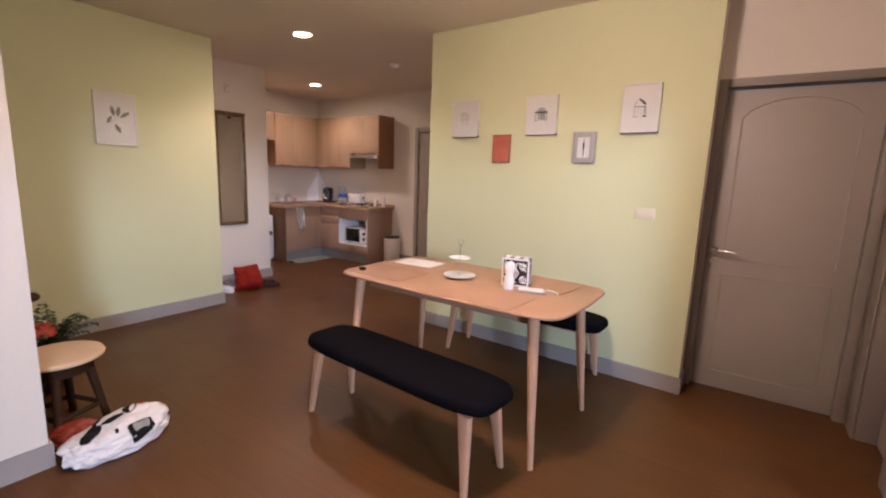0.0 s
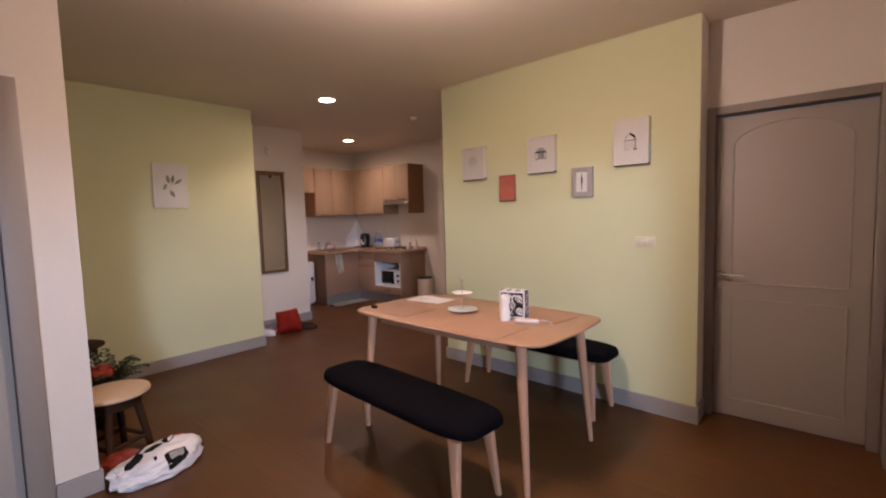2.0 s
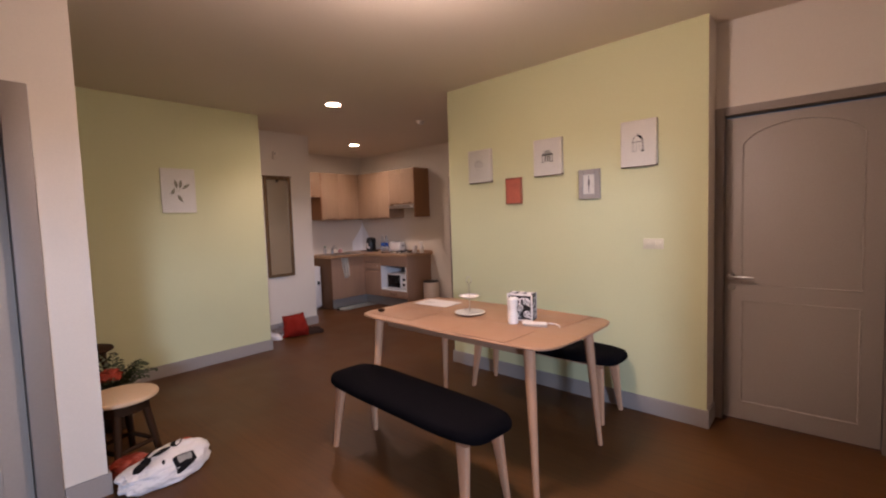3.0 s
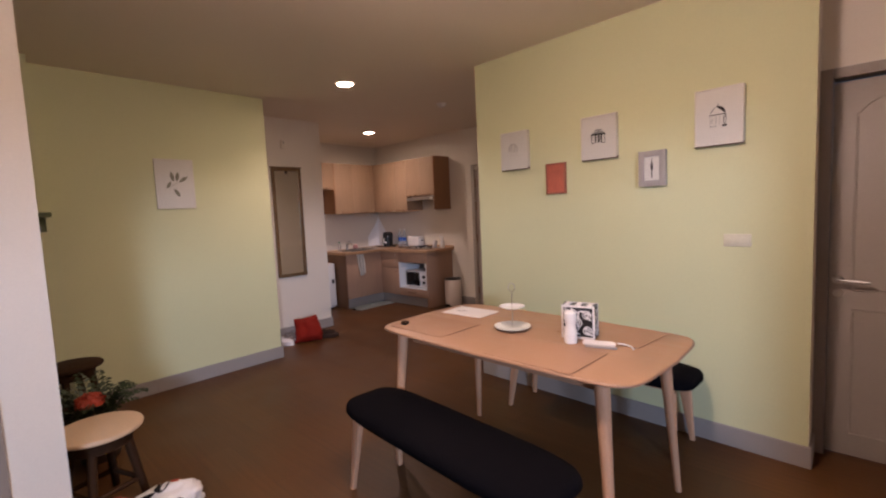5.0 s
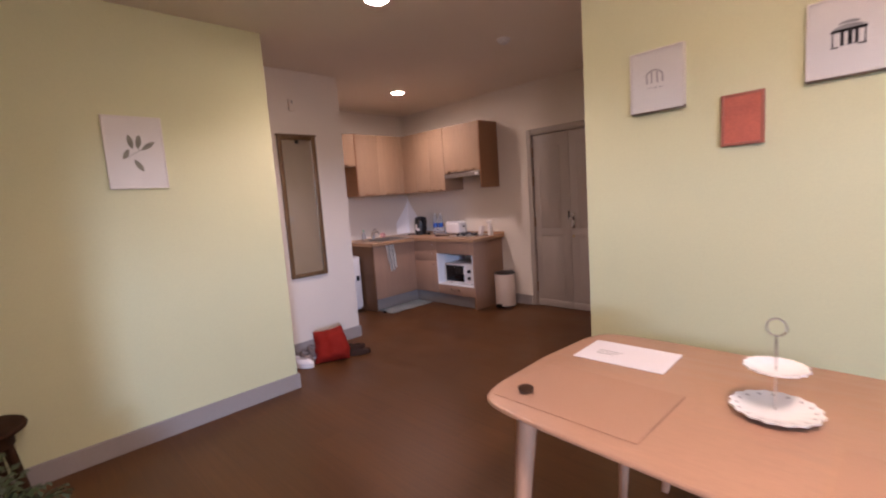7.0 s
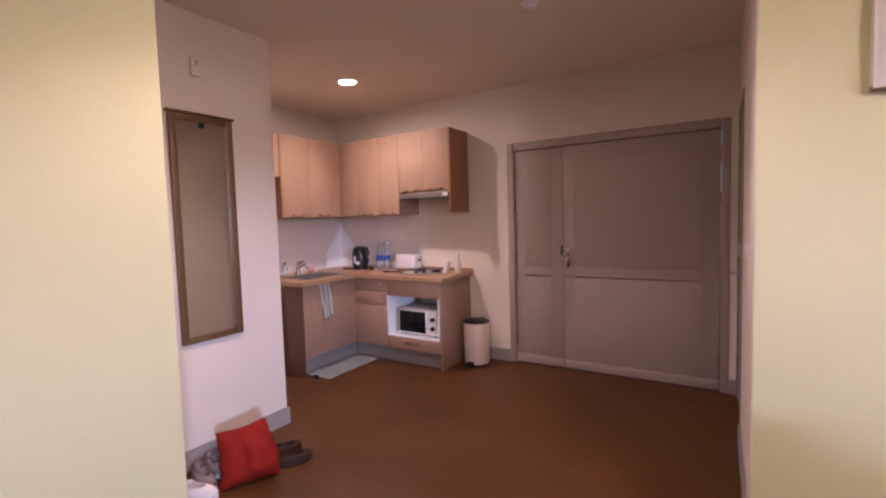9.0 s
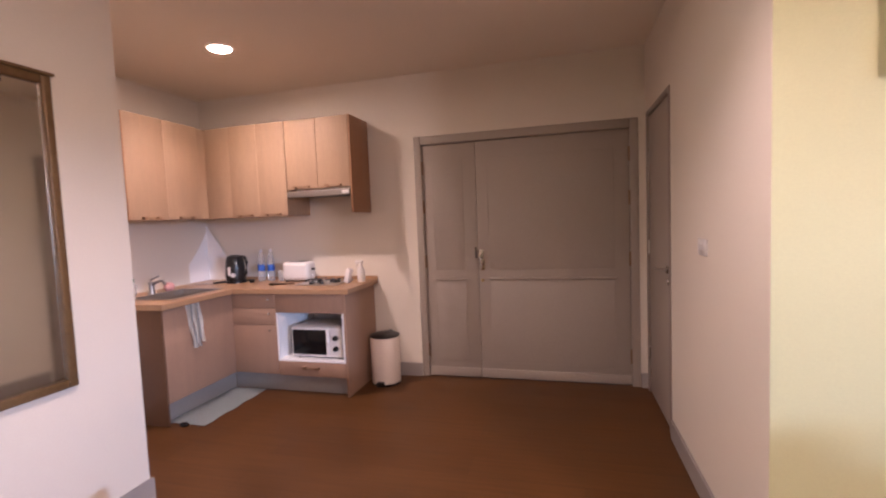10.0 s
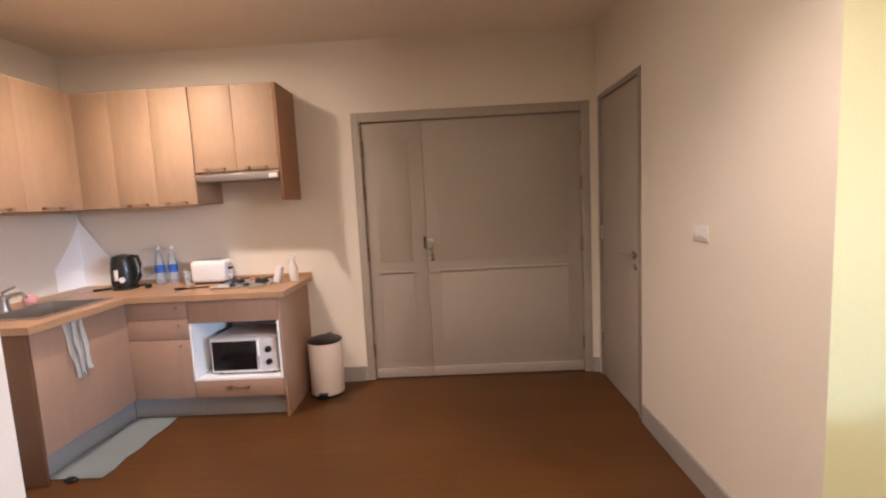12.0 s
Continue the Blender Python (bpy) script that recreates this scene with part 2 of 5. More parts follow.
SHELF_GREEN = material("dark_green_shelf", (0.10, 0.12, 0.05), 0.6, vary=0.08, scale=5, fine=60, bump=0.05)
SUEDE = material("grey_shoe_fabric", (0.25, 0.20, 0.19), 0.9, vary=0.1, scale=12, fine=200, bump=0.3)
BROWN_LEATHER = material("dark_brown_leather", (0.040, 0.020, 0.013), 0.7, vary=0.15, scale=12, fine=150, bump=0.2, spec=0.15)
PLACEMAT = material("tan_woven_placemat", (0.365, 0.205, 0.127), 0.5, vary=0.06, scale=6, fine=220, bump=0.2)
LAMP_GLOW = glow("downlight_glow", (1.0, 0.87, 0.66), 290.0)
DOME_GLOW = glow("dome_lamp_glow", (1.0, 0.85, 0.71), 228.0)

# ---- building helpers ----


def mesh_of(name, bm, *mats):
    me = bpy.data.meshes.new(name)
    bm.to_mesh(me)
    bm.free()
    for m in mats:
        me.materials.append(m)
    return me


def smooth(me, degrees=40):
    for p in me.polygons:
        p.use_smooth = True
    me.set_sharp_from_angle(angle=radians(degrees))
    return me


def part(name, bm, mat, parent, label="", pose_in=None):
    """One mesh object under a thing or a part."""
    ob = new(name, smooth(mesh_of(name, bm, *(mat if isinstance(mat, tuple) else (mat,)))))
    ob.parent = parent
    if pose_in is not None:
        ob.matrix_basis = pose_in
    if label:
        ob["label"] = label
    return ob


def thing(name, m, label, category, group="", kind=""):
    ob = new(name)
    ob.empty_display_size = 0.1
    ob.matrix_basis = m
    return tagged(ob, label, category, group, kind)


def structure(name, bm, *mats, label=""):
    return tagged(new(name, mesh_of(name, bm, *mats)), label, "", "", "structure")


def add_box(bm, x0, x1, y0, y1, z0, z1, slot=0):
    vs = bmesh.ops.create_cube(bm, size=1)["verts"]
    for v in vs:
        v.co = ((x0 + x1) / 2 + v.co.x * (x1 - x0), (y0 + y1) / 2 + v.co.y * (y1 - y0), (z0 + z1) / 2 + v.co.z * (z1 - z0))
    for f in {f for v in vs for f in v.link_faces}:
        f.material_index = slot
    return vs


def box(x0, x1, y0, y1, z0, z1, bevel=0.0, seg=2):
    bm = bmesh.new()
    add_box(bm, x0, x1, y0, y1, z0, z1)
    if bevel:
        bmesh.ops.bevel(bm, geom=bm.edges[:], offset=bevel, segments=seg, affect="EDGES", profile=0.5)
    return bm


def lathe(profile, seg=28):
    """A turned body from (radius, height) pairs."""
    bm = bmesh.new()
    rings = []
    for r, z in profile:
        if r < 1e-5:
            rings.append([bm.verts.new((0, 0, z))])
        else:
            rings.append([bm.verts.new((r * math.cos(2 * math.pi * k / seg), r * math.sin(2 * math.pi * k / seg), z)) for k in range(seg)])
    for a, b in zip(rings, rings[1:]):
        for k in range(seg):
            q = [a[k % len(a)], a[(k + 1) % len(a)], b[(k + 1) % len(b)], b[k % len(b)]]
            q = list(dict.fromkeys(q))
            if len(q) > 2:
                bm.faces.new(q)
    bmesh.ops.recalc_face_normals(bm, faces=bm.faces[:])
    return bm


def add_limb(bm, p0, p1, r0, r1, seg=14):
    """A tapered round bar between two points."""
    p0, p1 = Vector(p0), Vector(p1)
    q = (p1 - p0).to_track_quat("Z", "Y")
    rings = []
    for p, r in ((p0, r0), (p1, r1)):
        rings.append([bm.verts.new(p + q @ Vector((r * math.cos(2 * math.pi * k / seg), r * math.sin(2 * math.pi * k / seg), 0))) for k in range(seg)])
    for k in range(seg):
        bm.faces.new((rings[0][k], rings[0][(k + 1) % seg], rings[1][(k + 1) % seg], rings[1][k]))
    bm.faces.new(rings[0][::-1])
    bm.faces.new(rings[1])


def limb(p0, p1, r0, r1, seg=14):
    bm = bmesh.new()
    add_limb(bm, p0, p1, r0, r1, seg)
    return bm


def tube(points, r, seg=8, closed=False):
    """A round bar along a run of points."""
    bm = bmesh.new()
    pts = [Vector(p) for p in points]
    n = len(pts)
    rings = []
    for i, p in enumerate(pts):
        a = pts[(i - 1) % n] if closed or i else p
        b = pts[(i + 1) % n] if closed or i < n - 1 else p
        q = (b - a).to_track_quat("Z", "Y")
        rings.append([bm.verts.new(p + q @ Vector((r * math.cos(2 * math.pi * k / seg), r * math.sin(2 * math.pi * k / seg), 0))) for k in range(seg)])
    pairs = list(zip(rings, rings[1:])) + ([(rings[-1], rings[0])] if closed else [])
    for a, b in pairs:
        for k in range(seg):
            bm.faces.new((a[k], a[(k + 1) % seg], b[(k + 1) % seg], b[k]))
    if not closed:
        bm.faces.new(rings[0][::-1])
        bm.faces.new(rings[-1])
    bmesh.ops.recalc_face_normals(bm, faces=bm.faces[:])
    return bm


def slab(outline, z0, z1, bevel=0.0, seg=2):
    """A flat body from an outline in plan."""
    bm = bmesh.new()
    low = [bm.verts.new((x, y, z0)) for x, y in outline]
    top = [bm.verts.new((x, y, z1)) for x, y in outline]
    n = len(outline)
    bm.faces.new(low[::-1])
    bm.faces.new(top)
    for k in range(n):
        bm.faces.new((low[k], low[(k + 1) % n], top[(k + 1) % n], top[k]))
    bmesh.ops.recalc_face_normals(bm, faces=bm.faces[:])
    if bevel:
        rim = [e for e in bm.edges if abs(e.verts[0].co.z - e.verts[1].co.z) < 1e-6]
        bmesh.ops.bevel(bm, geom=rim, offset=bevel, segments=seg, affect="EDGES", profile=0.5)
    return bm


def squircle(a, b, power, n=64):
    out = []
    for k in range(n):
        c, s = math.cos(2 * math.pi * k / n), math.sin(2 * math.pi * k / n)
        out.append((a * math.copysign(abs(c) ** (2 / power), c), b * math.copysign(abs(s) ** (2 / power), s)))
    return out


def move(bm, m):
    bmesh.ops.transform(bm, matrix=m, verts=bm.verts[:])
    return bm


def painted(bm, axis, sign, slot):
    """Gives the faces that look along one axis another paint."""
    bm.normal_update()
    for f in bm.faces:
        if f.normal["xyz".index(axis)] * sign > 0.9:
            f.material_index = slot
    return bm

# ---- structure ----
XK, XM, XG, XP = -6.46, -5.128, -4.44, -2.582      # kitchen wall, mirror wall, green wall, partition
YE, YR = 5.42, 3.41                                # entrance wall, recessed door wall
XC = -2.466                                        # corridor wall
XD, YD, DINING_TURN = -2.478, 3.298, -2.86        # dining wall: its corner, and its turn in plan


def dining_y(x):
    """The face of the dining wall at x."""
    return YD + (x - XD) * math.tan(radians(DINING_TURN))


def wall(name, boxes, label, paints=()):
    bm = bmesh.new()
    for b in boxes:
        add_box(bm, *b)
    mats = [CREAM]
    for axis, sign, mat in paints:
        mats.append(mat)
        painted(bm, axis, sign, len(mats) - 1)
    return structure(name, bm, *mats, label=label)


def cell_slab(xs, ys, keep, z0, z1):
    """One welded slab over the grid cells (i, j) for which keep(i, j) holds."""
    bm = bmesh.new()
    v = {(i, j, k): bm.verts.new((x, y, (z0, z1)[k])) for i, x in enumerate(xs) for j, y in enumerate(ys) for k in (0, 1)}
    on = lambda i, j: 0 <= i < len(xs) - 1 and 0 <= j < len(ys) - 1 and keep(i, j)
    for i in range(len(xs) - 1):
        for j in range(len(ys) - 1):
            if not on(i, j):
                continue
            ring = ((i, j), (i + 1, j), (i + 1, j + 1), (i, j + 1))
            bm.faces.new([v[p + (1,)] for p in ring])
            bm.faces.new([v[p + (0,)] for p in ring[::-1]])
            for k, (di, dj) in enumerate(((0, -1), (1, 0), (0, 1), (-1, 0))):
                if not on(i + di, j + dj):
                    p, q = ring[k], ring[(k + 1) % 4]
                    bm.faces.new((v[p + (0,)], v[q + (0,)], v[q + (1,)], v[p + (1,)]))
    bmesh.ops.delete(bm, geom=[w for w in bm.verts if not w.link_faces], context="VERTS")
    return bm


def wall_cells(name, along, us, zs, hole, d0, d1, label):
    """One welded wall on a grid of stretches and heights, with an opening at one cell."""
    bm = cell_slab(us, zs, lambda i, j: (i, j) != hole, d0, d1)
    for v in bm.verts:
        u, z, d = v.co
        v.co = (u, d, z) if along == "x" else (d, u, z)
    bmesh.ops.recalc_face_normals(bm, faces=bm.faces[:])
    return structure(name, bm, CREAM, label=label)


bm = bmesh.new()
add_box(bm, -6.7, 2.7, -2.8, 5.7, -0.1, 0.0)
structure("floor", bm, FLOOR, label="brown wood laminate floor with fine streaked grain")
bm = bmesh.new()
add_box(bm, -6.7, 2.7, -2.8, 5.7, CEIL, CEIL + 0.12)
structure("ceiling", bm, CEILING_PAINT, label="plain painted ceiling with recessed downlights")

bm = slab([(XD, YD), (-0.29, dining_y(-0.29)), (-0.29, YR - 0.002), (XC + 0.12, YR - 0.002), (XC + 0.12, 3.90), (XC, 3.90)], 0, CEIL)
structure("wall_dining", painted(bm, "y", -1, 1), CREAM, GREEN, label="pale green dining wall hung with framed pictures")
wall_cells("wall_corridor", "y", [3.90, 4.63, 5.375, YE - 0.002], [0, 2.09, CEIL], (1, 0), XC, XC + 0.12, "cream wall beside the entrance with a grey door")
wall_cells("wall_bedroom", "x", [-0.42, -0.245, 0.535, 0.598], [0, 2.01, CEIL], (1, 0), YR, YR + 0.12, "cream wall set back around a grey panelled door")
bm = slab([(0.64, 2.1), (0.86, 2.1), (0.86, YR + 0.12), (0.60, YR + 0.12), (0.60, 3.22), (0.715, 3.22), (0.715, 2.76), (0.64, 2.76)], 0, 2.07)
structure("wall_right", bm, CREAM, label="cream wall around a grey side door")
bm = slab([(0.64, 2.1), (0.86, 2.1), (0.86, YR + 0.12), (0.60, YR + 0.12), (0.60, 3.22), (0.64, 3.22)], 2.0705, CEIL)
structure("wall_right_upper", bm, CREAM, label="cream wall above a grey side door")
wall_cells("wall_entrance", "x", [-6.6, -4.29, -2.515, -2.3], [0, 2.07, CEIL], (1, 0), YE, YE + 0.14, "cream wall around the wide grey entrance door")
wall("wall_kitchen", [(XK - 0.12, XK, 3.3, YE - 0.002, 0, CEIL)], "cream kitchen wall behind the sink")
wall("wall_mirror", [(XM - 0.12, XM, 2.30, 3.47, 0, CEIL), (XK + 0.002, XM - 0.12, 3.35, 3.47, 0, CEIL)], "cream wall with a tall framed mirror")
wall("wall_green", [(XG - 0.12, XG, -0.9, 2.425, 0, CEIL), (XM + 0.002, XG - 0.12, 2.305, 2.425, 0, CEIL)], "pale green wall with a botanical picture", [("x", 1, GREEN)])
wall_cells("wall_partition", "y", [-2.6, -0.60, 0.24, 0.521], [0, 2.0, CEIL], (1, 0), XP - 0.118, XP, "cream partition wall with a grey door")
wall("wall_alcove", [(XG + 0.002, XP - 0.12, -0.9, -0.78, 0, CEIL)], "pale green back of the alcove", [("y", 1, GREEN)])
wall("wall_south", [(XP - 0.118, 2.6, -2.72, -2.602, 0, CEIL)], "plain cream wall")
wall("wall_living", [(0.862, 2.6, 2.1, 2.22, 0, CEIL)], "plain cream wall")
wall_cells("wall_window", "y", [-2.6, -2.3, 0.5, 2.098], [0, 0.4, 2.1, CEIL], (1, 1), 2.5, 2.62, "plain cream wall with a wide window")
bm = bmesh.new()
add_box(bm, XG + 0.002, XG + 0.20, -0.778, 0.70, 1.535, CEIL - 0.002)
structure("bulkhead", bm, GREEN, label="pale green boxed-out upper wall in the alcove")

window = thing("window_1", pose(2.56, -0.9, 0.4), "white framed wide window with clear panes", "window", kind="structure")
for y in (-1.40, -0.48, 0.44, 1.36):
    part("window_frame", box(-0.03, 0.03, y, y + 0.04, 0, 1.7, 0.004), WHITE, window)
for z in (0.0, 1.66):
    part("window_frame", box(-0.028, 0.028, -1.358, 1.358, z, z + 0.04, 0.004), WHITE, window)
for y in (-1.36, -0.44, 0.48):
    ob = part("pane", box(-0.004, 0.004, y + 0.002, y + 0.878, 0.042, 1.658), GLASS, window)
    ob.visible_shadow = False

# skirting boards
BH, BT = 0.115, 0.014


def baseboard(x0, y0, x1, y1):
    """A skirting board along a wall line, standing out to the right of its run."""
    run = Vector((x1 - x0, y1 - y0, 0))
    bm = box(0, run.length, -BT, 0, 0, BH)
    top = [e for e in bm.edges if e.verts[0].co.z > BH - 0.001 and e.verts[1].co.z > BH - 0.001]
    bmesh.ops.bevel(bm, geom=top, offset=0.004, segments=2, affect="EDGES")
    move(bm, Matrix.Translation((x0, y0, 0)) @ Matrix.Rotation(math.atan2(run.y, run.x), 4, "Z"))
    return structure("baseboard", bm, GREY_TRIM, label="grey painted skirting board")


baseboard(XD - BT, YD, -0.29 + BT, dining_y(-0.29))
baseboard(XC, 3.90, XD, YD)
baseboard(XC, 4.60, XC, 3.90)
baseboard(-0.29, dining_y(-0.29), -0.29, YR - 0.03)
baseboard(-4.70, YE, -4.292, YE)
baseboard(-2.513, YE, XC, YE)
baseboard(XM, 2.425, XM, 3.47 + BT)
baseboard(XG, -0.9, XG, 2.425 + BT)
baseboard(XG, 2.425, XM, 2.425)
baseboard(XM, 3.47, XK, 3.47)
baseboard(XP, 0.345, XP, 0.521 + BT)
baseboard(XP, 0.521, XP - 0.118, 0.521)
baseboard(0.64, 2.65, 0.64, 2.1)

# doors


def casing(parent, w, h, face, depth=0.02, width=0.055):
    """The grey frame round an opening of width w (centred) and height h; it stands out from the wall along -y."""
    for x in (-w / 2 - width, w / 2):
        part("door_frame", box(x, x + width, face - depth, face + 0.11, 0, h + width, 0.005), DOOR_FRAME, parent)
    part("door_frame", box(-w / 2 + 0.001, w / 2 - 0.001, face - depth, face + 0.11, h, h + width, 0.005), DOOR_FRAME, parent)


def moulding(parent, x0, x1, z0, z1, y, arch=0.0):
    """A raised bead round a door panel, with an arched top where arch is set."""
    pts = [(x0, y, z0), (x1, y, z0), (x1, y, z1)]
    if arch:
        n = 14
        pts += [(x1 + (x0 - x1) * k / n, y, z1 + arch * math.sin(math.pi * k / n) ** 0.6) for k in range(1, n)]
    pts.append((x0, y, z1))
    dense = []
    for a, b in zip(pts, pts[1:] + pts[:1]):
        steps = max(1, int((Vector(b) - Vector(a)).length / 0.03))
        dense += [tuple(Vector(a).lerp(Vector(b), k / steps)) for k in range(steps)]
    part("panel_moulding", tube(dense, 0.0052, 6, True), GREY_DOOR, parent)


def lever(parent, x, z, y, side):
    """A steel lever handle with its round plate and a keyhole plate below."""
    h = part("door_handle", move(lathe([(0, 0.012), (0.024, 0.012), (0.026, 0.0), (0.026, -0.002)], 20), Matrix.Translation((x, y, z)) @ pose(0, 0, 0, 90, 0, 0)), CHROME, parent, "brushed steel lever handle")
    part("lever", tube([(x, y, z), (x, y - 0.05, z), (x + side * 0.015, y - 0.06, z), (x + side * 0.125, y - 0.058, z - 0.004)], 0.0085, 8), DULL_STEEL, h)
    part("keyhole_plate", move(lathe([(0, 0.006), (0.02, 0.006), (0.022, 0.0)], 18), Matrix.Translation((x, y, z - 0.075)) @ pose(0, 0, 0, 90, 0, 0)), CHROME, parent)


# panelled bedroom door
d = thing("door_3", pose(0.145, YR, 0), "closed grey panelled door with an arched upper panel", "door", kind="structure")
casing(d, 0.77, 2.0, 0.0, 0.018, 0.052)
leaf = part("door_leaf", box(-0.382, 0.382, 0.035, 0.075, 0.008, 1.986, 0.003), GREY_DOOR, d)
moulding(leaf, -0.288, 0.288, 0.91, 1.815, 0.034, 0.115)
moulding(leaf, -0.285, 0.285, 0.13, 0.805, 0.034)
lever(leaf, -0.345, 0.965, 0.035, 1)

# closed side door, set back beside the panelled one
d = thing("door_5", pose(0, 0, 0), "closed plain grey door set back in its lining", "door", kind="structure")
part("door_leaf", box(0.698, 0.713, 2.763, 3.203, 0.006, 1.994, 0.003), GREY_DOOR, d)
part("door_frame", box(0.626, 0.6385, 2.66, 2.758, 0, 2.066, 0.004), DOOR_FRAME, d)
part("door_frame", box(0.602, 0.712, 3.206, 3.2185, 0, 2.066, 0.004), DOOR_FRAME, d)
part("door_frame", box(0.587, 0.5985, 3.207, 3.385, 0, 2.066, 0.004), DOOR_FRAME, d)
part("door_frame", box(0.645, 0.712, 2.763, 3.204, 1.997, 2.066, 0.004), DOOR_FRAME, d)

# corridor side door
d = thing("door_2", pose(XC, 5.003, 0, 0, 0, -90), "closed grey flush door with a steel lever handle", "door", kind="structure")
casing(d, 0.665, 2.05, 0.0, 0.006, 0.036)
leaf = part("door_leaf", box(-0.330, 0.330, 0.008, 0.05, 0.008, 2.046, 0.003), GREY_DOOR, d)
lever(leaf, 0.265, 1.0, 0.008, -1)
for z in (0.25, 1.05, 1.8):
    part("hinge", limb((-0.331, 0.004, z), (-0.331, 0.004, z + 0.10), 0.006, 0.006, 10), CHROME, leaf)

# wide entrance door with one narrow and one wide leaf
d = thing("door_1", pose(-4.29, YE, 0), "closed wide grey entrance door with two leaves", "door", kind="structure")
part("door_frame", box(0.001, 0.06, -0.003, 0.13, 0, 2.069, 0.004), GREY_DOOR, d)
part("door_frame", box(1.715, 1.774, -0.003, 0.13, 0, 2.069, 0.004), GREY_DOOR, d)
part("door_frame", box(0.061, 1.714, -0.003, 0.13, 2.0, 2.069, 0.004), GREY_DOOR, d)
narrow = part("door_leaf", box(0.063, 0.5225, 0.022, 0.065, 0.008, 1.996, 0.004), GREY_DOOR, d)
wide = part("door_leaf", box(0.524, 1.712, 0.022, 0.065, 0.008, 1.996, 0.004), GREY_DOOR, d)
for leaf, x0, x1 in ((narrow, 0.15, 0.41), (wide, 0.62, 1.60)):
    part("raised_panel", box(x0, x1, 0.019, 0.026, 0.14, 0.84, 0.005), GREY_DOOR, leaf)
    part("raised_panel", box(x0, x1, 0.019, 0.026, 0.93, 1.86, 0.005), GREY_DOOR, leaf)
    part("panel_ledge", box(x0 - 0.012, x1 + 0.012, 0.008, 0.0235, 0.846, 0.862, 0.004), GREY_DOOR, leaf)
part("kick_rail", box(0.526, 1.710, 0.010, 0.022, 0.01, 0.085, 0.003), GREY_DOOR, wide)
part("kick_rail", box(0.066, 0.518, 0.010, 0.022, 0.01, 0.085, 0.003), GREY_DOOR, narrow)
plate = part("lock_plate", box(0.535, 0.575, 0.012, 0.023, 0.93, 1.10, 0.004), CHROME, wide, "worn steel lock plate")
part("knob", move(lathe([(0, 0.055), (0.018, 0.052), (0.024, 0.04), (0.02, 0.026), (0.010, 0.02), (0.010, 0.0)], 20), Matrix.Translation((0.553, 0.012, 1.045)) @ pose(0, 0, 0, 90, 0, 0)), CHROME, plate)
part("keyhole_plate", move(lathe([(0, 0.008), (0.012, 0.008), (0.014, 0)], 14), Matrix.Translation((0.553, 0.022, 0.84)) @ pose(0, 0, 0, 90, 0, 0)), BRASS, wide)
part("pull_handle", box(0.500, 0.512, 0.004, 0.022, 1.03, 1.12, 0.003), BLACK, narrow)
for leaf, x in ((narrow, 0.064), (wide, 1.711)):
    for z in (0.18, 0.95, 1.42, 1.75):
        part("hinge", limb((x, 0.014, z), (x, 0.014, z + 0.11), 0.008, 0.008, 10), HANDLE, leaf)

# door in the partition
d = thing("door_4", pose(XP, -0.18, 0, 0, 0, 90), "closed grey door in a grey frame", "door", kind="structure")
casing(d, 0.84, 2.0, 0.0, 0.018, 0.10)
leaf = part("door_leaf", box(-0.417, 0.417, 0.035, 0.075, 0.008, 1.996, 0.003), GREY_DOOR, d)
moulding(leaf, -0.31, 0.31, 0.90, 1.80, 0.034, 0.10)
moulding(leaf, -0.31, 0.31, 0.13, 0.81, 0.034)

# ceiling fittings


def downlight(x, y):
    t = thing("downlight", pose(x, y, CEIL), "round recessed ceiling downlight, lit", "ceiling light", "ceiling downlights")
    part("trim_ring", lathe([(0.068, 0.0), (0.088, 0.0), (0.086, -0.008), (0.072, -0.011), (0.068, -0.006), (0.068, 0.0)], 36), WHITE, t, "white trim ring")
    part("lens", lathe([(0, -0.004), (0.067, -0.004), (0.067, -0.001), (0, -0.001)], 36), LAMP_GLOW, t, "glowing frosted lens")


for place in ((-3.521, 2.75), (-5.315, 4.405)):
    downlight(*place)
t = thing("ceiling_lamp", pose(-0.95, 1.32, CEIL), "round frosted lamp on a short stem under the ceiling, lit", "ceiling light")
part("base", lathe([(0, 0), (0.07, 0), (0.07, -0.015), (0.055, -0.024), (0, -0.024)], 36), WHITE, t)
part("stem", limb((0, 0, -0.024), (0, 0, -0.15), 0.012, 0.012, 14), CHROME, t)
part("shade", lathe([(0.0, -0.150), (0.05, -0.151), (0.10, -0.162), (0.130, -0.185), (0.135, -0.205), (0.125, -0.235), (0.09, -0.258), (0.045, -0.268), (0, -0.27)], 44), DOME_GLOW, t, "glowing frosted glass shade")
t = thing("smoke_detector", pose(-3.511, 4.007, CEIL), "white round smoke detector on the ceiling", "smoke detector")
part("base", lathe([(0, 0), (0.055, 0), (0.055, -0.012), (0.05, -0.016), (0, -0.016)], 32), WHITE, t)
part("chamber", lathe([(0, -0.016), (0.04, -0.017), (0.038, -0.03), (0.026, -0.038), (0, -0.04)], 32), WHITE, t)

# ---- dining furniture ----


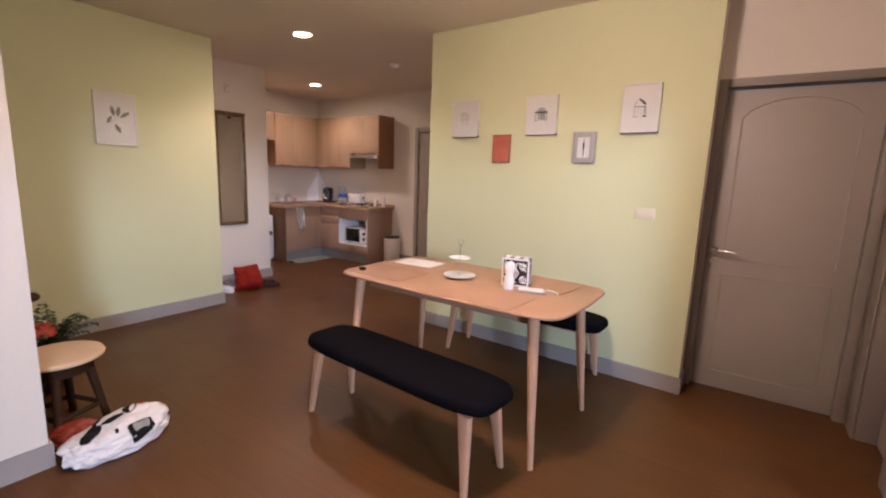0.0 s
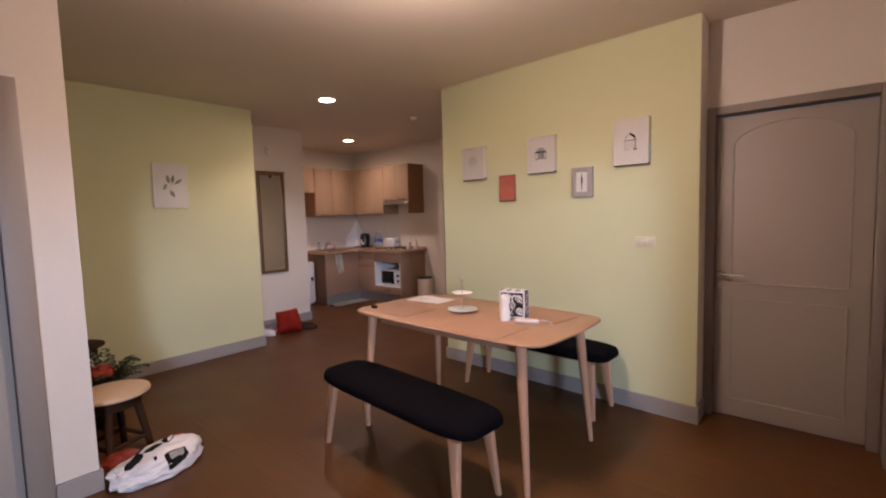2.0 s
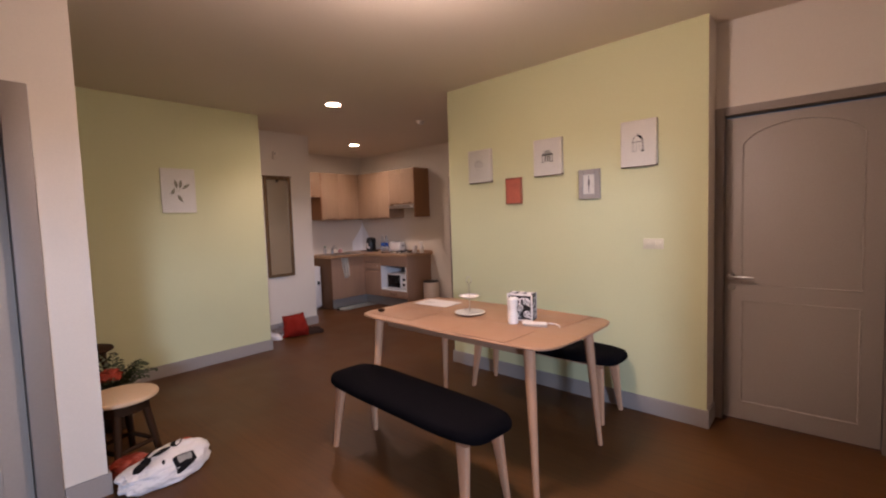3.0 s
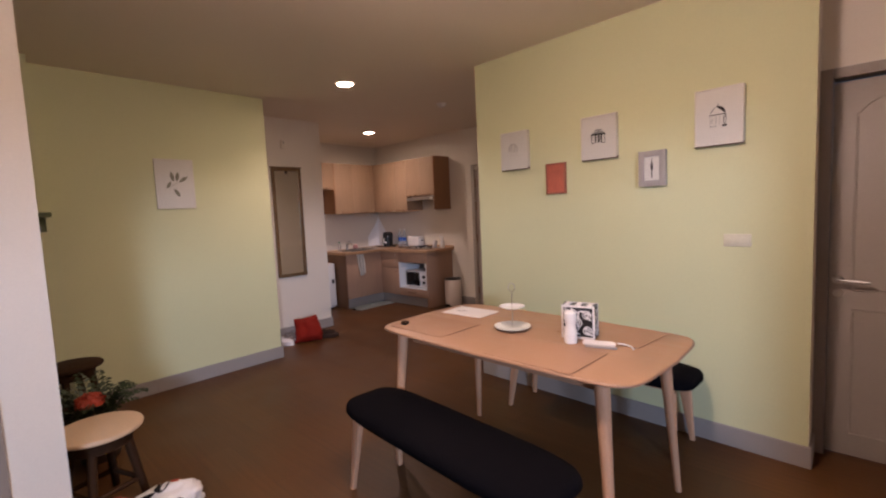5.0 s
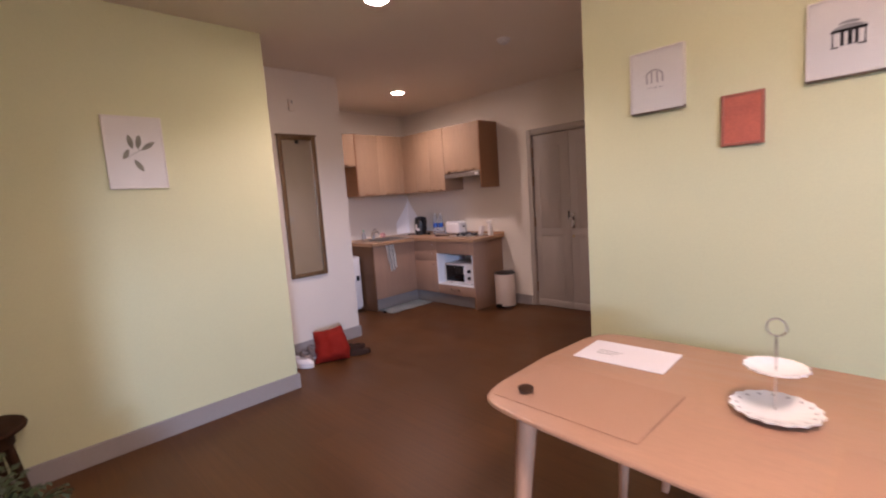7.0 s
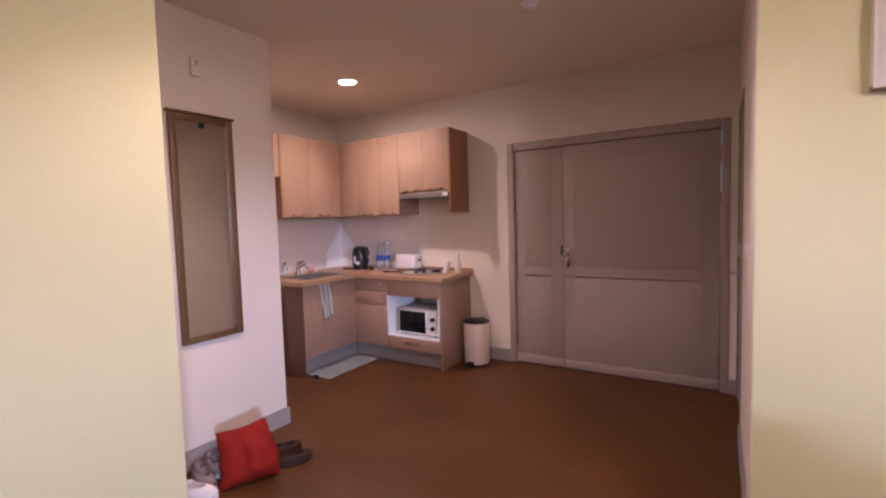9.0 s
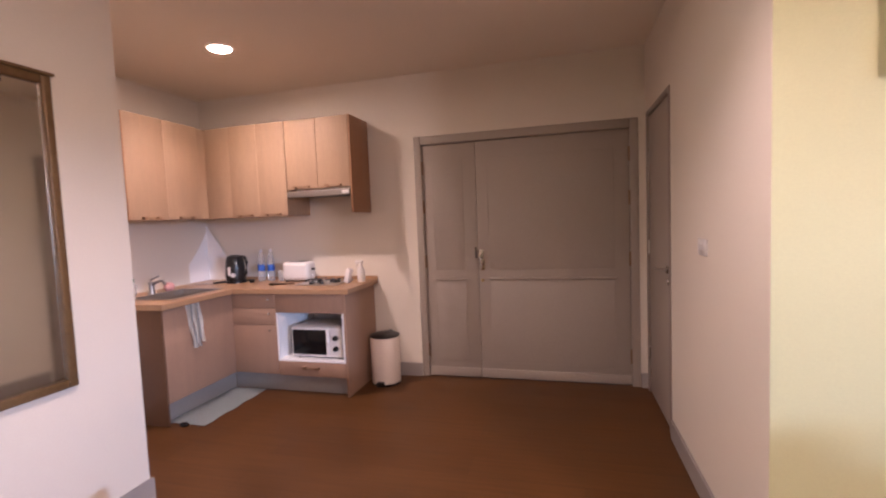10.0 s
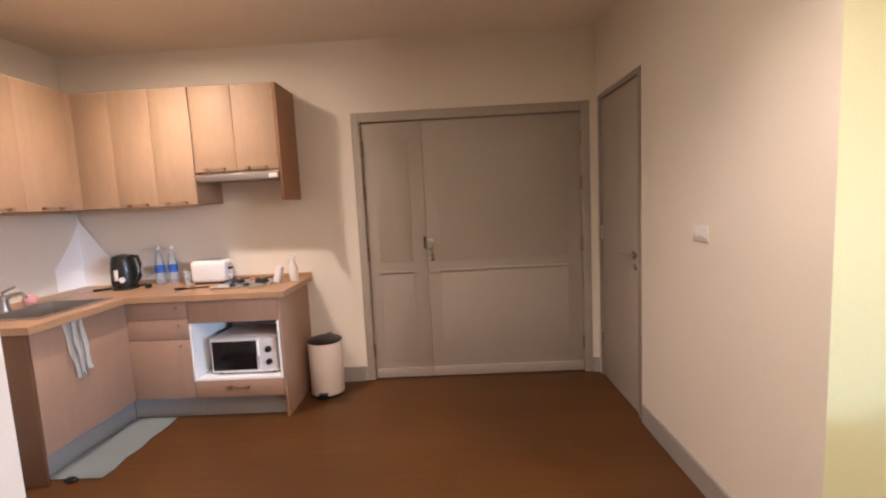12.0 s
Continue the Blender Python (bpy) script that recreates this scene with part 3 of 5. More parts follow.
def dining_table():
    t = thing("dining_table", pose(-1.397, 2.238, 0, 0, 0, -2.2), "light beech dining table with rounded bowed edges and splayed legs", "table")
    out = []
    for k in range(96):
        a = 2 * math.pi * k / 96
        c, s = math.cos(a), math.sin(a)
        x, y = math.copysign(abs(c) ** (2 / 13.0), c), math.copysign(abs(s) ** (2 / 11.0), s)
        out.append((x * (0.750 - 0.034 * y * y), y * (0.418 - 0.022 * x * x)))
    bm = bmesh.new()
    rings = [[bm.verts.new((px * (1 - i / 0.750), py * (1 - i / 0.418), z)) for px, py in out] for i, z in ((0.045, 0.751), (0.006, 0.762), (0.0, 0.766), (0.0, 0.771), (0.003, 0.7755), (0.008, 0.777))]
    for a, b in zip(rings, rings[1:]):
        for k in range(96):
            bm.faces.new((a[k], a[(k + 1) % 96], b[(k + 1) % 96], b[k]))
    bm.faces.new(rings[0][::-1])
    bm.faces.new(rings[-1])
    part("tabletop", bm, BEECH, t)
    for y in (-0.29, 0.272):
        part("apron", box(-0.54, 0.54, y, y + 0.018, 0.695, 0.750, 0.003), BEECH, t)
    for x in (-0.54, 0.522):
        part("apron", box(x, x + 0.018, -0.271, 0.271, 0.695, 0.750, 0.003), BEECH, t)
    for sx in (-1, 1):
        for sy in (-1, 1):
            part("leg", limb((sx * 0.585, sy * 0.318, 0.750), (sx * 0.640, sy * 0.362, 0.0), 0.030, 0.0145, 20), BEECH_LEG, t)
    return t


def bench_leg(sx, sy):
    """A flat wedge of a leg, wide along the seat at its top and narrow at its foot."""
    bm = bmesh.new()
    rings = []
    for x, y, z, a, b in ((0.555, 0.152, 0.0, 0.014, 0.014), (0.545, 0.142, 0.10, 0.019, 0.015), (0.518, 0.118, 0.372, 0.036, 0.018)):
        rings.append([bm.verts.new((sx * (x + u), sy * (y + v), z)) for u, v in squircle(a, b, 4.0, 20)])
    for p, q in zip(rings, rings[1:]):
        for k in range(20):
            bm.faces.new((p[k], p[(k + 1) % 20], q[(k + 1) % 20], q[k]))
    bm.faces.new(rings[0][::-1])
    bm.faces.new(rings[-1])
    bmesh.ops.recalc_face_normals(bm, faces=bm.faces[:])
    return bm


def bench(x, y, turn):
    t = thing("bench", pose(x, y, 0, 0, 0, turn), "dining bench with a black padded fabric seat and pale wooden legs", "bench", "benches at the table")
    bm = bmesh.new()
    out = squircle(0.635, 0.185, 5.0, 72)
    rings = []
    for inset, z in ((0.03, 0.396), (0.004, 0.400), (0.0, 0.408), (0.002, 0.430), (0.012, 0.449), (0.045, 0.463), (0.12, 0.470)):
        rings.append([bm.verts.new((px * (1 - inset / 0.64), py * (1 - inset / 0.185 * 0.95), z)) for px, py in out])
    n = len(out)
    for a, b in zip(rings, rings[1:]):
        for k in range(n):
            bm.faces.new((a[k], a[(k + 1) % n], b[(k + 1) % n], b[k]))
    bm.faces.new(rings[0][::-1])
    bm.faces.new(rings[-1])
    part("seat", bm, FABRIC, t, "black padded fabric seat")
    part("seat_frame", box(-0.54, 0.54, -0.12, 0.12, 0.372, 0.397, 0.004), BEECH_LEG, t)
    for sx in (-1, 1):
        for sy in (-1, 1):
            part("leg", bench_leg(sx, sy), BEECH_LEG, t)
    return t


table = dining_table()
bench(-1.463, 1.677, -4.6)
bench(-1.382, 3.018, DINING_TURN)


# ---- pictures and switches ----


def picture(name, m, w, h, depth, frame_mat, card, motif, label, border=0.009, glazed=True, boxed=False):
    """A framed picture against a wall; local x along the wall, local y out of it, origin at its lower middle."""
    t = thing(name, m, label, "picture")
    back = depth * 0.8 if boxed else 0.0
    if boxed:
        for x in (-w / 2, w / 2 - 0.009):
            part("frame_side", box(x, x + 0.009, 0.0, back - 0.0005, 0.01, h, 0.001), frame_mat, t)
        part("frame_side", box(-w / 2 + 0.0095, w / 2 - 0.0095, 0.0, back - 0.0005, h - 0.009, h, 0.001), frame_mat, t)
        # the lower bar is coloured brown to hold the shade of the underside
        part("frame_foot", box(-w / 2, w / 2, 0.0, back + 0.002, -0.004, 0.0092, 0.001), FRAME_UNDERSHADE, t, "lower edge of the frame, browned for its shade")
    for x in (-w / 2, w / 2 - border):
        part("frame_bar", box(x, x + border, back + 0.0025 * boxed, depth, 0, h, 0.002), frame_mat, t)
    for z in (0, h - border):
        part("frame_bar", box(-w / 2 + border, w / 2 - border, back + 0.0025 * boxed, depth, z, z + border, 0.002), frame_mat, t)
    print_ = part("print", box(-w / 2 + border, w / 2 - border, 0.002, depth * 0.86, border, h - border), card, t)
    for bmo, mat in motif:
        part("drawing", move(bmo, Matrix.Translation((0, depth * 0.86 + 0.0005, h / 2))), mat, print_)
    if glazed:
        g = part("glass", box(-w / 2 + border, w / 2 - border, depth * 0.95, depth * 0.95 + 0.0015, border, h - border), GLASS, t)
        g.visible_shadow = False
    return t


def bar(x0, z0, x1, z1, w=0.004):
    return move(limb((x0, 0, z0), (x1, 0, z1), w, w, 6), Matrix.Diagonal((1, 0.2, 1, 1)))


def disc_part(cx, cz, rx, rz, a0=0.0, a1=360.0, n=20):
    """A flat filled sector, standing in the x-z plane."""
    pts = [(cx + rx * math.cos(radians(a0 + (a1 - a0) * k / n)), cz + rz * math.sin(radians(a0 + (a1 - a0) * k / n))) for k in range(n + 1)]
    if a1 - a0 >= 360:
        pts.pop()
    bm = slab(pts, 0, 0.001)
    return move(bm, pose(0, 0, 0, 90, 0, 0))


def leaf_shape(cx, cz, length, width, turn):
    pts = []
    for k in range(17):
        u = k / 16
        pts.append((length * (u - 0.5), width * math.sin(math.pi * u) ** 0.8))
    for k in range(15, 0, -1):
        u = k / 16
        pts.append((length * (u - 0.5), -width * math.sin(math.pi * u) ** 0.8))
    return move(slab(pts, 0, 0.001), Matrix.Translation((cx, 0, cz)) @ pose(0, 0, 0, 0, -turn, 0) @ pose(0, 0, 0, 90, 0, 0))


def gazebo():
    """A ribbed dome, dark on one side, on slim columns with low plinths."""
    out = [(disc_part(0.004, 0.012, 0.038, 0.044, 75, 180), PRINT_DARK), (disc_part(0.004, 0.012, 0.036, 0.042, 0, 73), PRINT_GREY)]
    out += [(bar(0.004, 0.054, 0.004, 0.066, 0.0018), PRINT_DARK), (bar(-0.036, 0.010, 0.044, 0.010, 0.0025), PRINT_DARK)]
    out += [(bar(x, -0.044, x, 0.010, 0.0018), PRINT_DARK) for x in (-0.034, -0.026)]
    out += [(bar(x, -0.044, x, 0.010, 0.0015), PRINT_GREY) for x in (-0.006, 0.012, 0.030, 0.040)]
    out += [(bar(a, -0.052, b, -0.052, 0.006), PRINT_DARK) for a, b in ((-0.040, -0.018),)]
    out += [(bar(a, -0.052, b, -0.052, 0.004), PRINT_GREY) for a, b in ((0.010, 0.022), (0.028, 0.042))]
    return out


def pavilion():
    """A hipped roof with a small upper tier over four posts."""
    out = [(bar(-0.022, 0.046, 0.022, 0.046, 0.004), PRINT_GREY), (disc_part(0, 0.040, 0.030, 0.012, 0, 180), PRINT_GREY)]
    out += [(bar(-0.050, 0.018, 0.050, 0.018, 0.006), PRINT_DARK), (disc_part(0, 0.022, 0.046, 0.016, 0, 180), PRINT_GREY)]
    out += [(bar(x, -0.034, x, 0.016, w), PRINT_DARK) for x, w in ((-0.045, 0.002), (-0.022, 0.005), (-0.004, 0.006), (0.018, 0.005), (0.045, 0.002))]
    out += [(bar(-0.05, -0.038, -0.026, -0.038, 0.003), PRINT_DARK), (bar(-0.022, -0.034, 0.024, -0.034, 0.002), PRINT_GREY), (bar(0.028, -0.038, 0.05, -0.038, 0.003), PRINT_DARK)]
    return out


def bridge():
    """A faint humped roofline over piers."""
    out = [(tube([(0.008 + 0.040 * math.cos(a), 0, 0.012 + 0.036 * math.sin(a)) for a in np.linspace(0.2, 2.9, 14)], 0.004, 6), PRINT_FAINT)]
    out += [(bar(x, -0.012, x, z, 0.0045), PRINT_FAINT) for x, z in ((-0.030, 0.020), (-0.006, 0.040), (0.020, 0.042), (0.042, 0.018))]
    return out + [(bar(-0.035, -0.036, 0.038, -0.032, 0.0015), PRINT_FAINT)]


def tower():
    return [(disc_part(0, 0.012, 0.007, 0.03), PRINT_DARK), (bar(0, 0.03, 0, 0.062, 0.002), PRINT_DARK), (bar(0, -0.06, 0, -0.01, 0.003), PRINT_DARK)]


def leaves():
    return [(leaf_shape(x, z, l, w, a), LEAF_PRINT) for x, z, l, w, a in ((-0.065, 0.04, 0.09, 0.014, 145), (-0.018, 0.062, 0.085, 0.015, 100), (0.022, 0.062, 0.085, 0.015, 80), (0.05, -0.01, 0.07, 0.013, 120), (-0.008, -0.075, 0.08, 0.015, 60))] + [(bar(-0.03, 0.02, 0.045, -0.03, 0.0015), LEAF_PRINT)]


def on_dining(x, z):
    return pose(x, dining_y(x), z, 0, 0, 180 + DINING_TURN)


picture("picture", on_dining(-2.083, 1.715), 0.248, 0.285, 0.036, PICTURE_WHITE, CARD, bridge(), "white framed drawing of a bridge on a green wall", boxed=True)
picture("picture", on_dining(-1.399, 1.718), 0.245, 0.283, 0.036, PICTURE_WHITE, CARD, pavilion(), "white framed drawing of a pavilion on a green wall", boxed=True)
picture("picture", on_dining(-0.703, 1.715), 0.236, 0.308, 0.036, PICTURE_WHITE, CARD, gazebo(), "white framed drawing of a domed gazebo", boxed=True)
picture("picture", on_dining(-1.733, 1.508), 0.158, 0.219, 0.022, RED_FRAME, RED_PRINT, [], "small red framed picture on a green wall", 0.012, False)
t = picture("picture", on_dining(-1.060, 1.514), 0.160, 0.215, 0.03, GREY_FRAME, CARD, tower(), "small grey framed picture of a slim tower", 0.036)
picture("picture", pose(XG, 1.586, 1.545, 0, 0, -90), 0.300, 0.42, 0.014, PICTURE_WHITE, CARD, leaves(), "white framed botanical print of green leaves", 0.012)


def switch_plate(m, w, h, label, rockers, plastic):
    t = thing("light_switch", m, label, "light switch", "wall switches")
    part("plate", box(-w / 2, w / 2, 0, 0.008, 0, h, 0.003), plastic, t)
    for k in range(rockers):
        x = -w / 2 + 0.012 + k * (w - 0.024) / rockers
        part("rocker", box(x + 0.001, x + (w - 0.024) / rockers - 0.001, 0.008, 0.012, 0.018, h - 0.018, 0.002), plastic, t)
    return t


switch_plate(on_dining(-0.615, 1.152), 0.132, 0.07, "white double wall switch on a green wall", 3, SWITCH)
switch_plate(pose(XC, 4.003, 1.152, 0, 0, 90), 0.12, 0.075, "white wall switch on a cream wall", 2, WHITE)
t = thing("wall_sensor", pose(XM, 2.965, 2.235, 0, 0, -90), "small cream sensor box high on the wall", "sensor")
part("body", box(-0.03, 0.03, 0, 0.022, 0, 0.10, 0.006), CREAM, t)
part("eye", box(-0.008, 0.008, 0.022, 0.026, 0.06, 0.085, 0.002), PRINT_FAINT, t)

# tall mirror
t = thing("wall_mirror", pose(XM + 0.005, 2.973, 0.718, 0, 0, -91.3), "tall mirror in a dark bronze wooden frame", "mirror")
mw, mh, fw = 0.365, 1.291, 0.036
part("glass", box(-mw / 2 + fw * 0.8, mw / 2 - fw * 0.8, 0.002, 0.012, fw * 0.8, mh - fw * 0.8), MIRROR, t, "silvered mirror glass")
for x in (-mw / 2, mw / 2 - fw):
    part("frame_bar", box(x, x + fw, 0.0, 0.03, 0, mh, 0.007, 3), MIRROR_FRAME, t)
for z in (0, mh - fw):
    part("frame_bar", box(-mw / 2 + fw, mw / 2 - fw, 0.0, 0.028, z, z + fw, 0.006, 3), MIRROR_FRAME, t)
part("crest", box(-mw / 2 - 0.012, mw / 2 + 0.012, 0.0, 0.036, mh, mh + 0.014, 0.004), MIRROR_FRAME, t)
part("hook", box(-0.012, 0.012, 0.012, 0.03, mh - fw - 0.03, mh - fw, 0.004), BLACK, t)

# ---- kitchen ----
KT = 0.86          # worktop top
YF, XF = 4.855, -5.705   # fronts of the back run and of the sink run


def handle_bar(parent, m, length=0.12):
    """A slim bar between two square end blocks."""
    bm = box(-length / 2, length / 2, -0.026, -0.016, -0.004, 0.004, 0.002)
    for x in (-length / 2, length / 2):
        add_box(bm, x - 0.011, x + 0.011, -0.029, 0.0, -0.009, 0.009)
    part("handle", move(bm, m), HANDLE, parent, "dull bronze bar handle with square ends")


def front(name, parent, x0, x1, z0, z1, handle=None, wood=LAMINATE):
    """A door or drawer front that stands out along -y; handle gives its (x, z)."""
    ob = part(name, box(x0 + 0.0015, x1 - 0.0015, -0.018, 0.0, z0 + 0.0015, z1 - 0.0015, 0.002), wood, parent)
    if handle:
        handle_bar(ob, Matrix.Translation((handle[0], -0.018, handle[1])))
    return ob


# sink run along the kitchen wall, its fronts looking along +x
t = thing("base_cabinet", pose(XF - 0.058, 4.162, 0, 0, 0, 90), "oak laminate sink base cabinet with a brown end panel, toned for the light on it", "cabinet", "kitchen base cabinets")
part("body", box(0.02, 0.693, 0.002, 0.68, 0.15, 0.70), BASE_LAMINATE, t)
part("end_panel", box(0.0, 0.018, -0.018, 0.725, 0.0, 0.82, 0.002), END_PANEL, t, "brown end panel, darkened for the shade on it")
front("door", t, 0.02, 0.690, 0.155, 0.815, wood=BASE_LAMINATE)
part("plinth", box(0.02, 0.758, 0.05, 0.066, 0.0, 0.149), KICK, t, "steel blue plinth")

# back run, its fronts looking along -y
t = thing("base_cabinet", pose(XF, YF + 0.018, 0), "oak laminate drawer unit with small knobs", "cabinet", "kitchen base cabinets")
part("body", box(-0.055, 0.367, 0.002, 0.53, 0.15, 0.82), BASE_LAMINATE, t)
for z0, z1 in ((0.155, 0.56), (0.56, 0.70), (0.70, 0.815)):
    f = front("drawer", t, -0.056, 0.367, z0, z1, wood=BASE_LAMINATE)
    part("knob", move(lathe([(0, 0.02), (0.009, 0.018), (0.006, 0.006), (0.006, 0)], 12), Matrix.Translation((0.31, -0.018, z1 - 0.04)) @ pose(0, 0, 0, 90, 0, 0)), CHROME, f)
part("plinth", box(-0.106, 0.367, 0.05, 0.066, 0.0, 0.149), KICK, t, "steel blue plinth")

t = thing("base_cabinet", pose(XF + 0.369, YF + 0.018, 0), "oak laminate cabinet with an open white microwave niche", "cabinet", "kitchen base cabinets")
part("top_rail", box(0.0, 0.60, -0.018, 0.53, 0.665, 0.82, 0.002), BASE_LAMINATE, t)
part("niche_side", box(0.0, 0.014, -0.018, 0.53, 0.27, 0.664), NICHE_WHITE, t)
part("niche_side", box(0.586, 0.60, -0.018, 0.53, 0.27, 0.664), NICHE_WHITE, t)
part("niche_floor", box(0.0145, 0.5855, -0.018, 0.53, 0.27, 0.284), NICHE_WHITE, t)
part("niche_back", box(0.0145, 0.5855, 0.51, 0.53, 0.285, 0.664), NICHE_WHITE, t)
part("drawer_body", box(0.0, 0.60, 0.002, 0.53, 0.15, 0.269), BASE_LAMINATE, t)
f = front("drawer", t, 0.0, 0.60, 0.15, 0.268, (0.30, 0.222), wood=BASE_LAMINATE)
part("end_panel", box(0.602, 0.622, -0.02, 0.54, 0.0, 0.82, 0.002), BASE_LAMINATE, t)
part("plinth", box(0.0, 0.60, 0.05, 0.066, 0.0, 0.149), KICK, t, "steel blue plinth")

# worktop in an L, with cut-outs for sink and hob
bm = cell_slab([XK + 0.002, -6.204, -5.826, XF - 0.005, -4.675], [4.147, 4.336, 4.824, YE - 0.002], lambda i, j: (i < 3 or j == 2) and (i, j) != (1, 1), KT - 0.038, KT)
t = tagged(new("worktop", smooth(mesh_of("worktop", bm, WORKTOP))), "oak laminate worktop running round the kitchen corner", "worktop")
part("upstand", box(XK + 0.002, -4.675, YE - 0.016, YE - 0.002, KT + 0.001, KT + 0.03, 0.002), WORKTOP, t)

# sink and tap
t = thing("sink", pose(-6.015, 4.58, KT), "stainless steel inset kitchen sink", "sink")
bm = bmesh.new()
for b in ((-0.185, 0.185, -0.24, 0.24, -0.15, -0.145), (-0.185, -0.18, -0.24, 0.24, -0.145, 0.0), (0.18, 0.185, -0.24, 0.24, -0.145, 0.0), (-0.18, 0.18, -0.24, -0.235, -0.145, 0.0), (-0.18, 0.18, 0.235, 0.24, -0.145, 0.0)):
    add_box(bm, *b)
part("bowl", bm, SINK_STEEL, t)
bm = bmesh.new()
for b in ((-0.205, -0.18, -0.26, 0.26), (0.18, 0.205, -0.26, 0.26), (-0.18, 0.18, -0.26, -0.235), (-0.18, 0.18, 0.235, 0.26)):
    add_box(bm, *b, 0.001, 0.006)
part("rim", bm, SINK_STEEL, t)
part("drain", move(lathe([(0, 0.004), (0.03, 0.004), (0.038, 0.0)], 20), Matrix.Translation((0, 0.1, -0.145))), CHROME, t)
t = thing("tap", pose(-6.245, 4.56, KT), "low dull steel mixer tap beside the sink", "tap")
part("body", lathe([(0, 0), (0.028, 0), (0.024, 0.02), (0.02, 0.09), (0.022, 0.10), (0, 0.10)], 20), DULL_STEEL, t)
part("spout", tube([(0, 0, 0.07), (0.05, 0, 0.10), (0.11, 0, 0.11), (0.14, 0, 0.085)], 0.011, 10), DULL_STEEL, t)
part("lever", tube([(0, 0, 0.10), (-0.005, 0, 0.115), (0.06, 0.02, 0.145)], 0.007, 8), DULL_STEEL, t)
t = thing("sponge", pose(-6.24, 4.72, KT), "round pink scouring sponge by the sink", "sponge")
bm = bmesh.new()
bmesh.ops.create_icosphere(bm, subdivisions=3, radius=0.04)
for v in bm.verts:
    v.co *= 1 + 0.12 * noise.noise(v.co * 60)
    v.co.z = max(v.co.z + 0.036, 0)
part("body", bm, PINK, t)
t = thing("soap_bottle", pose(-6.33, 4.47, KT + 0.001), "small clear soap bottle with a green cap", "bottle")
part("body", lathe([(0, 0), (0.024, 0.0), (0.026, 0.01), (0.026, 0.08), (0.012, 0.10), (0.012, 0.11), (0, 0.11)], 18), BOTTLE, t)
part("cap", lathe([(0, 0.135), (0.013, 0.135), (0.014, 0.11), (0, 0.11)], 16), GREEN_CAP, t, "green cap")

# towel over the sink cabinet's door
t = thing("tea_towel", pose(XF - 0.04, 4.43, 0), "white tea towel with grey stripes hanging folded", "towel")
for k in range(5):
    bm = bmesh.new()
    y0, w, n = -0.068 + 0.027 * k, 0.027, 6
    grid = []
    for i in range(n + 1):
        for j in range(19):
            u, v = i / n, j / 18
            y = (y0 + w * u) * (1 - 0.12 * v) + 0.03 * v + 0.004 * math.sin(9 * v + k)
            z = 0.815 - 0.30 * v - 0.03 * (k % 2) * v
            x = 0.006 + 0.010 * (1 + math.sin((k + u) * 2.6 + 2.0 * v)) * (0.35 + 0.65 * v)
            grid.append(bm.verts.new((x, y, z)))
    for i in range(n):
        for j in range(18):
            bm.faces.new((grid[i * 19 + j], grid[(i + 1) * 19 + j], grid[(i + 1) * 19 + j + 1], grid[i * 19 + j + 1]))
    bmesh.ops.solidify(bm, geom=bm.faces[:], thickness=0.004)
    if k in (1, 3):
        part("stripe", tube([(0.020 + 0.010 * (1 + math.sin((k + 0.5) * 2.6 + 2.0 * v)) * (0.35 + 0.65 * v), (y0 + w * 0.5) * (1 - 0.12 * v) + 0.03 * v + 0.004 * math.sin(9 * v + k), 0.813 - 0.298 * v - 0.03 * v) for v in np.linspace(0, 1, 19)], 0.0035, 6), TOWEL_STRIPE, t)
    part("fold", bm, TOWEL, t)

# hob, kettle, toaster, bottles
t = thing("hob", pose(-5.06, 5.14, KT), "two-burner steel hob set in the worktop", "hob")
part("plate", box(-0.19, 0.19, -0.14, 0.20, 0.001, 0.012, 0.004), CHROME, t)
for x, y in ((-0.09, 0.06), (0.095, 0.04)):
    b = part("burner", move(lathe([(0, 0.03), (0.035, 0.03), (0.045, 0.022), (0.05, 0.012)], 20), Matrix.Translation((x, y, 0))), BLACK, t)
    for a in range(4):
        part("pan_support", move(box(0.02, 0.085, -0.004, 0.004, 0.03, 0.038), Matrix.Translation((x, y, 0)) @ pose(0, 0, 0, 0, 0, 45 + 90 * a)), BLACK, b)
for x in (-0.05, 0.05):
    part("knob", move(lathe([(0, 0.032), (0.015, 0.03), (0.018, 0.012)], 16), Matrix.Translation((x, -0.105, 0))), BLACK, t)

t = thing("kettle", pose(-6.0, 5.22, KT), "black electric kettle on its base", "kettle")
part("base", lathe([(0, 0), (0.085, 0), (0.085, 0.018), (0.075, 0.024), (0, 0.024)], 32), BLACK, t)
part("jug", lathe([(0, 0.025), (0.080, 0.025), (0.086, 0.06), (0.084, 0.15), (0.075, 0.215), (0.066, 0.242), (0.03, 0.256), (0, 0.258)], 36), BLACK, t)
part("grip", tube([(0.068, 0, 0.240), (0.108, 0, 0.236), (0.126, 0, 0.18), (0.118, 0, 0.09), (0.086, 0, 0.05)], 0.013, 10), BLACK, t)
part("water_gauge", box(-0.016, 0.016, -0.086, -0.074, 0.07, 0.15, 0.004), WHITE, t, "pale gauge and sticker")
part("sticker", move(lathe([(0, 0.003), (0.02, 0.003), (0.021, 0)], 18), Matrix.Translation((0.035, -0.076, 0.075)) @ pose(0, 0, 0, 90, 0, 25)), WHITE_MATT, t)
part("cable", tube([(0.08, 0.02, 0.01), (0.12, 0.05, 0.02), (0.15, 0.03, 0.012), (0.175, -0.01, 0.012)], 0.006, 8), BLACK, t)
part("plug", box(0.165, 0.20, -0.035, 0.0, 0.0, 0.03, 0.006), BLACK, t)


